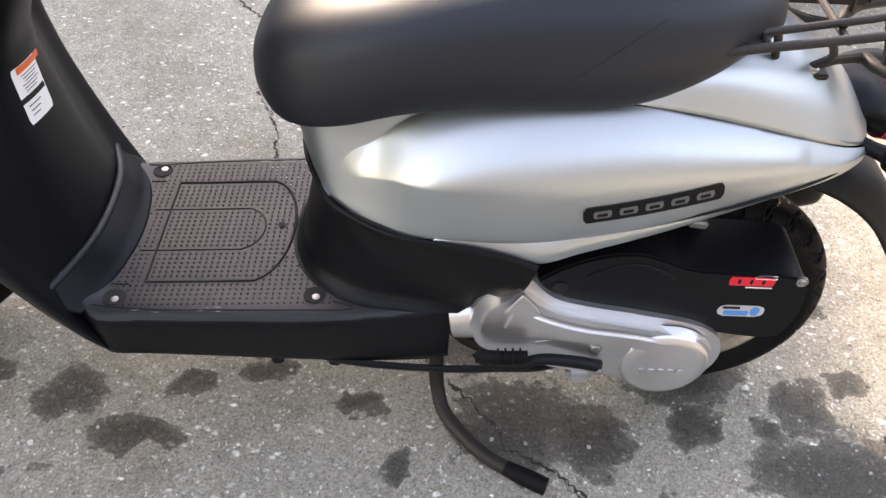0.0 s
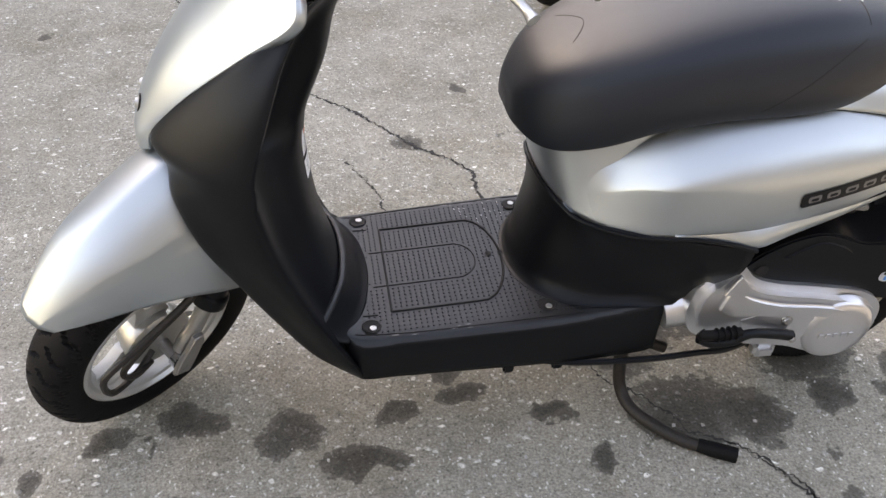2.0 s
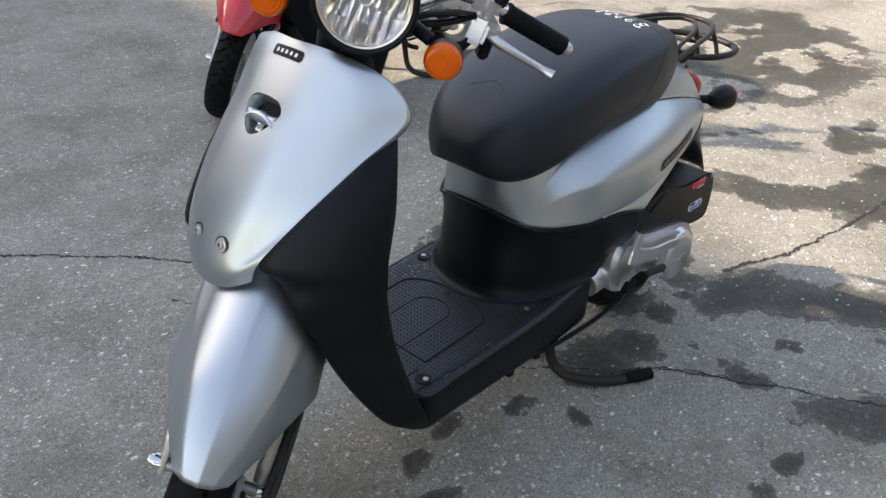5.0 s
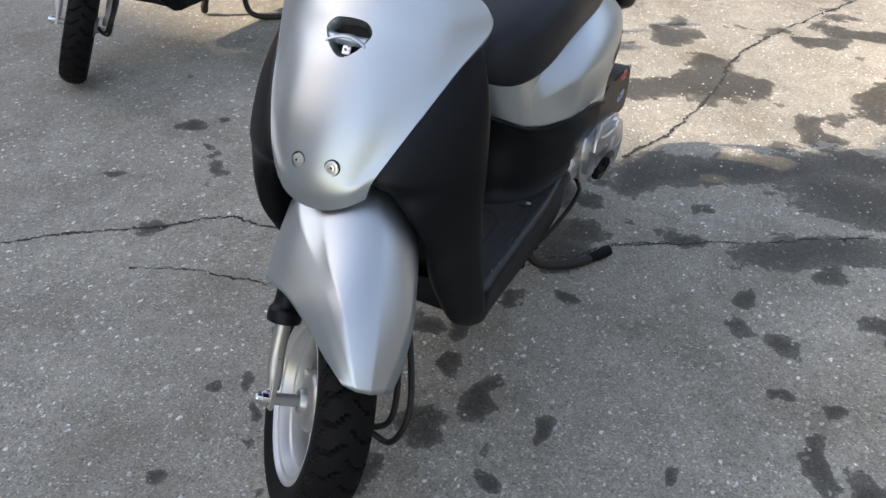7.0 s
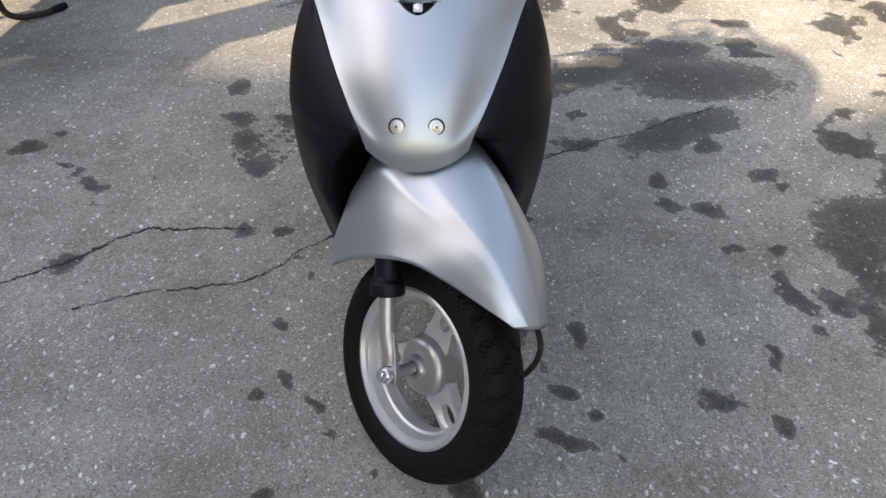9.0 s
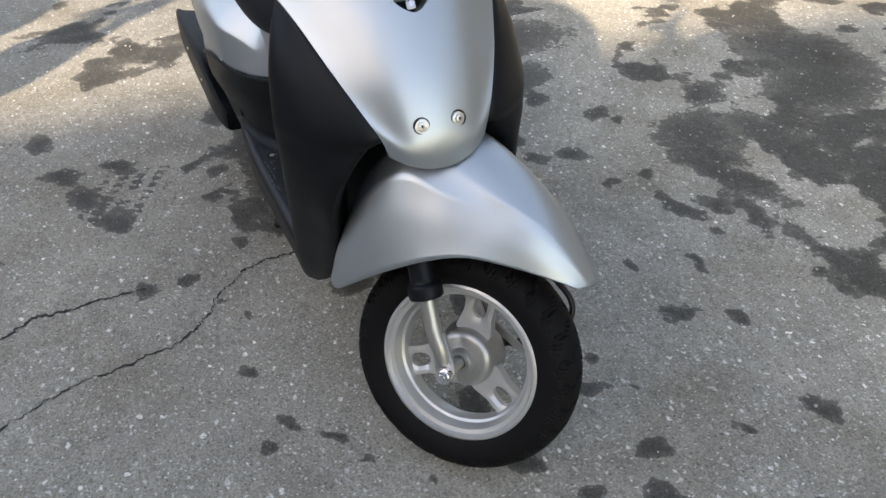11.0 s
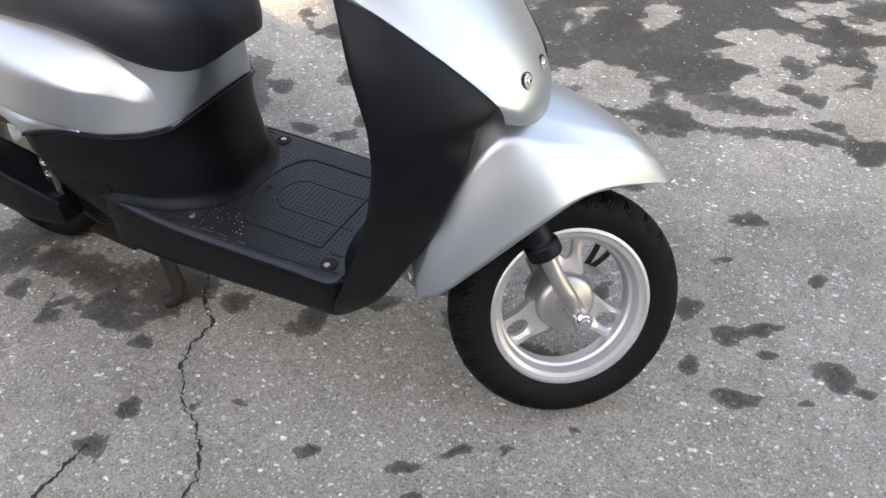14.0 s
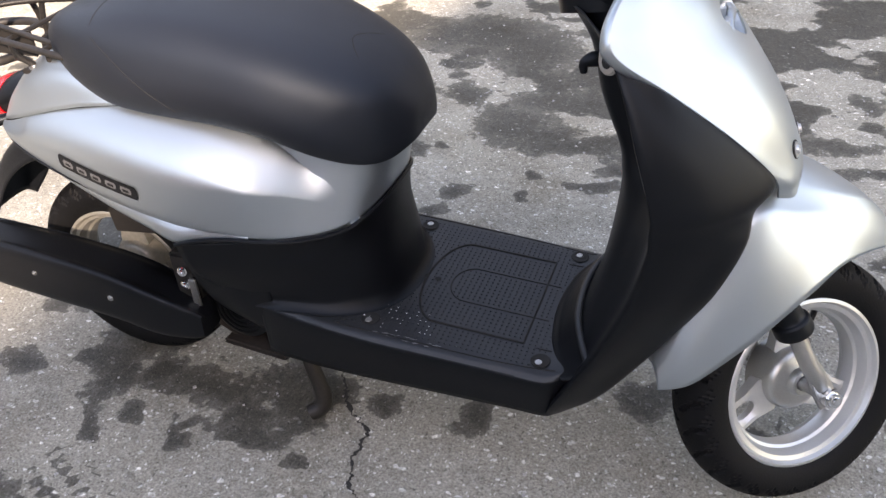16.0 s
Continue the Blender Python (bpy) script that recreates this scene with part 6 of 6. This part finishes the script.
    out_w = (0, 1, 0)
    sx = Vector((1, 0, 0))
    a = decal("sticker", tb, (0.400, -0.2, 0.407), out_w, sx, (0.060, 0.016), RED_PRINT, ac, 0.0008, (8, 3), 0.2, "red and white shop sticker")
    decal("sticker_mark", tb, (0.417, -0.2, 0.416), out_w, sx, (0.030, 0.008), WHITE, a, 0.0013, (5, 2), 0.2)
    for i in range(3):
        decal("sticker_gap", tb, (0.383 + 0.016 * i, -0.2, 0.407), out_w, sx, (0.004, 0.009), BLACK, a, 0.0014, (2, 3), 0.2)
    decal("sticker_mark", tb, (0.411, -0.2, 0.3965), out_w, sx, (0.036, 0.0022), WHITE, a, 0.0013, (5, 1), 0.2)
    b = decal("oval_sticker", tb, (0.400, -0.2, 0.350), out_w, sx, (0.064, 0.022), FOIL, ac, 0.0008, (14, 8), 0.95, "oval silver and blue sticker")
    decal("sticker_mark", tb, (0.394, -0.2, 0.346), out_w, sx, (0.034, 0.009), BLUE_PRINT, b, 0.0013, (6, 3), 0.2)
    decal("sticker_mark", tb, (0.386, -0.2, 0.356), out_w, sx, (0.024, 0.005), SEAM, b, 0.0013, (6, 2), 0.2)
    decal("sticker_mark", tb, (0.419, -0.2, 0.350), out_w, sx, (0.012, 0.017), BLUE_PRINT, b, 0.0013, (4, 4), 0.4)
    bolt("cleaner_bolt", (0.466, -0.184, 0.408), (0, -1, 0), 0.008, STEEL, ac)
    # black disc painted as the shade of a bolt recess
    lathe("bolt_well", [(0.011, 0.001), (0.009, 0.0015), (0.0, 0.0005)], SEAM, ac, facing((0.150, -0.1855, 0.382), (0, -1, 0)), 18)
    # crankcase, cylinder and the bits between body and wheel
    eng = tagged(new("engine"), "dark cast engine block under the body")
    eng.parent = root
    block("crankcase", (0.22, 0.17, 0.17), STEEL, eng, Matrix.Translation((0.10, 0.0, 0.165)), 0.025)
    for i in range(7):
        block("cooling_fin", (0.006, 0.12, 0.10), STEEL, eng, Matrix.Translation((-0.075 + 0.014 * i, 0.0, 0.215)), 0.002)
    tube("intake_duct", [(0.10, -0.05, 0.36), (0.20, -0.08, 0.42), (0.30, -0.09, 0.43)], 0.022, RUBBER, eng, 16, 14)
    tube("breather_hose", [(0.27, -0.11, 0.445), (0.30, -0.12, 0.462), (0.335, -0.11, 0.455), (0.345, -0.09, 0.43)], 0.007, RUBBER, eng, 24, 10)
    block("hose_clip", (0.028, 0.016, 0.012), STEEL, eng, Matrix.Translation((0.325, -0.13, 0.452)) @ pose(0, 0, 0, 0, 15, 10), 0.003)
    tube("shock_absorber", [(0.36, -0.085, 0.30), (0.33, -0.085, 0.46)], 0.018, RACK_STEEL, eng, 8, 14)
    # right side: fan cover and exhaust
    fan = tagged(new("fan_cover"), "round black cooling-fan grille")
    fan.parent = root
    F = facing((0.075, 0.132, 0.262), (0.05, 0.98, 0.05))
    lathe("fan_shell", [(0.0, 0.004), (0.030, 0.006), (0.050, 0.008), (0.060, 0.004), (0.066, -0.02), (0.070, -0.06)], BLACK, fan, F, 40)
    for r in (0.012, 0.021, 0.030, 0.039, 0.048):
        lathe("fan_ring", [(r - 0.0016, 0.004), (r - 0.0012, 0.0105), (r + 0.0012, 0.0105), (r + 0.0016, 0.004)], RUBBER, fan, F, 32)
    shroud = surf([[(-0.02, 0.180, 0.440), (0.05, 0.200, 0.436), (0.114, 0.206, 0.441)], [(-0.02, 0.174, 0.375), (0.05, 0.188, 0.370), (0.108, 0.192, 0.366)],
                   [(-0.02, 0.170, 0.315), (0.04, 0.177, 0.310), (0.092, 0.174, 0.305)], [(-0.02, 0.163, 0.255), (0.015, 0.164, 0.255), (0.035, 0.160, 0.258)]], 18, 24)
    sheet("engine_shroud", shroud, BLACK, root, 0.003, "black plastic shroud beside the fan")
    ex = tagged(new("exhaust"), "black exhaust silencer with a slanted heat shield")
    ex.parent = root
    loops = []
    for x, zc, h, yc, w in ((0.125, 0.250, 0.030, 0.150, 0.032), (0.150, 0.256, 0.042, 0.150, 0.040), (0.215, 0.271, 0.056, 0.150, 0.050), (0.300, 0.295, 0.060, 0.152, 0.052), (0.420, 0.312, 0.062, 0.154, 0.052),
                            (0.540, 0.325, 0.060, 0.156, 0.050), (0.605, 0.332, 0.056, 0.156, 0.047), (0.622, 0.334, 0.044, 0.156, 0.038)):
        lp = []
        for a in np.linspace(0, 2 * math.pi, 28, endpoint=False):
            c, s = math.cos(a), math.sin(a)
            lp.append((x - 0.10 * h * s, yc + 0.006 + w * math.copysign(abs(c) ** 0.42, c), zc + h * math.copysign(abs(s) ** 0.42, s) - 0.045 * max(0, s) * (0.5 - 0.5 * c)))
        loops.append(lp)
    solid("silencer", loops, BLACK, ex, 60, 60)
    for p in ((0.290, 0.207, 0.296), (0.446, 0.209, 0.322)):
        # black disc in place of a recess's shade behind each bolt
        lathe("bolt_well", [(0.013, 0.002), (0.010, 0.003), (0.0, 0.0015)], SEAM, ex, facing(p, (0, 1, 0)), 20)
        bolt("shield_bolt", (p[0], p[1] + 0.002, p[2]), (0, 1, 0), 0.006, STEEL, ex)
    block("bracket", (0.20, 0.010, 0.05), RACK_STEEL, ex, Matrix.Translation((0.235, 0.100, 0.372)) @ pose(0, 0, 0, 0, 6, 0), 0.003)
    for dz in (0.0, -0.032):
        bolt("bracket_bolt", (0.160, 0.160, 0.345 + 0.9 * dz), (-0.2, 1, 0.2), 0.009, CHROME, ex)
    block("hanger", (0.05, 0.030, 0.10), RACK_STEEL, ex, Matrix.Translation((0.165, 0.138, 0.275)), 0.006)
    block("hanger_tab", (0.014, 0.008, 0.06), STEEL, ex, Matrix.Translation((0.146, 0.158, 0.270)), 0.002)
    tube("header_pipe", [(0.15, 0.13, 0.245), (0.10, 0.11, 0.185), (0.04, 0.10, 0.168), (-0.03, 0.08, 0.175), (-0.05, 0.03, 0.22)], 0.014, RUST, ex, 36, 14, "rusty header pipe")
    block("under_guard", (0.14, 0.05, 0.012), RUST, ex, Matrix.Translation((0.055, 0.125, 0.172)) @ pose(0, 0, 0, 0, 0, -6), 0.005)
    # stands and the cable under the floor
    stand = tagged(new("side_stand"), "black side stand resting on the ground")
    stand.parent = root
    tube("stand_leg", [(-0.012, -0.080, 0.205), (-0.008, -0.088, 0.12), (-0.004, -0.104, 0.050), (0.014, -0.145, 0.022), (0.072, -0.208, 0.014), (0.125, -0.242, 0.013)], [0.013, 0.0125, 0.012, 0.012, 0.012, 0.012], RACK_STEEL, stand, 50, 12)
    tube("stand_foot", [(0.108, -0.232, 0.014), (0.135, -0.247, 0.0145), (0.170, -0.264, 0.014)], [0.0125, 0.0145, 0.0145], RUBBER, stand, 16, 14)
    block("stand_pivot", (0.04, 0.03, 0.05), RACK_STEEL, stand, Matrix.Translation((-0.02, -0.075, 0.185)), 0.006)
    cs = tagged(new("centre_stand"), "black centre stand under the engine")
    cs.parent = root
    tube("stand_leg", [(0.0, 0.080, 0.195), (-0.018, 0.094, 0.125), (-0.040, 0.103, 0.055), (-0.036, 0.112, 0.026), (-0.018, 0.126, 0.017)], [0.012, 0.014, 0.016, 0.017, 0.016], RACK_STEEL, cs, 30, 12)
    tube("stand_leg", [(-0.005, -0.055, 0.19), (0.03, -0.060, 0.13), (0.085, -0.070, 0.105)], 0.011, RACK_STEEL, cs, 20, 10)
    tube("cross_tube", [(-0.005, -0.055, 0.19), (-0.005, 0.055, 0.19)], 0.012, RACK_STEEL, cs, 6, 10)
    tube("rear_brake_cable", [(-0.30, -0.12, 0.193), (-0.16, -0.17, 0.196), (-0.02, -0.185, 0.200), (0.08, -0.185, 0.205), (0.16, -0.165, 0.19), (0.28, -0.10, 0.17)], 0.0055, BLACK, root, 50, 8)
    block("under_frame", (0.40, 0.10, 0.03), RACK_STEEL, root, Matrix.Translation((-0.25, 0.0, 0.185)), 0.01)
    for x in (-0.245, -0.16):
        block("under_tab", (0.018, 0.012, 0.03), BLACK, root, Matrix.Translation((x, -0.165, 0.178)), 0.003)


def build_scooter(label):
    root = tagged(new("scooter"), label, "scooter", "scooters on the lot")
    front_end(root)
    cover, legs = shield(root)
    bpy.context.view_layer.update()
    shield_details(root, cover, legs)
    floor(root)
    rear_body(root)
    rack(root)
    engine(root)
    return root

DARK_WALL = mat("dark_unseen_wall", (0.055, 0.060, 0.066), 0.8, 0, 0.3, 0.1, 20, large=0.6)
# plain dark walls added unseen round the lot; they darken reflections in the paint
for name, size, at, turn in (("wall_north", 34, (13.5, 15, 0), 0), ("wall_east", 30, (15, 0, 0), 90), ("wall_south", 40, (0, -14, 0), 0)):
    w = tagged(new(name), "plain dark wall added out of view to darken reflections", "wall", kind="structure")
    block("wall_face", (size, 0.4, 9.0 if name == "wall_south" else 5.0), DARK_WALL, w, Matrix.Translation(at) @ pose(0, 0, 0, 0, 0, turn), 0.02)

scooter = build_scooter("silver and black scooter leaning on its side stand")

# a second scooter of the same kind, painted red
red = copy_thing(scooter, pose(1.26, 1.78, 0, 0, 0, 0))
tagged(red, "red scooter with black lower body parked behind the silver one")
for o in red.children_recursive:
    if o.type == "MESH" and o.data.materials and o.data.materials[0] == SILVER:
        o.material_slots[0].link = "OBJECT"
        o.material_slots[0].material = RED
for o in [q for q in red.children_recursive if q.name.split(".")[0] in ("rear_carrier", "chalk_number", "warning_sticker")]:
    for c in list(o.children_recursive):
        bpy.data.objects.remove(c)
    bpy.data.objects.remove(o)
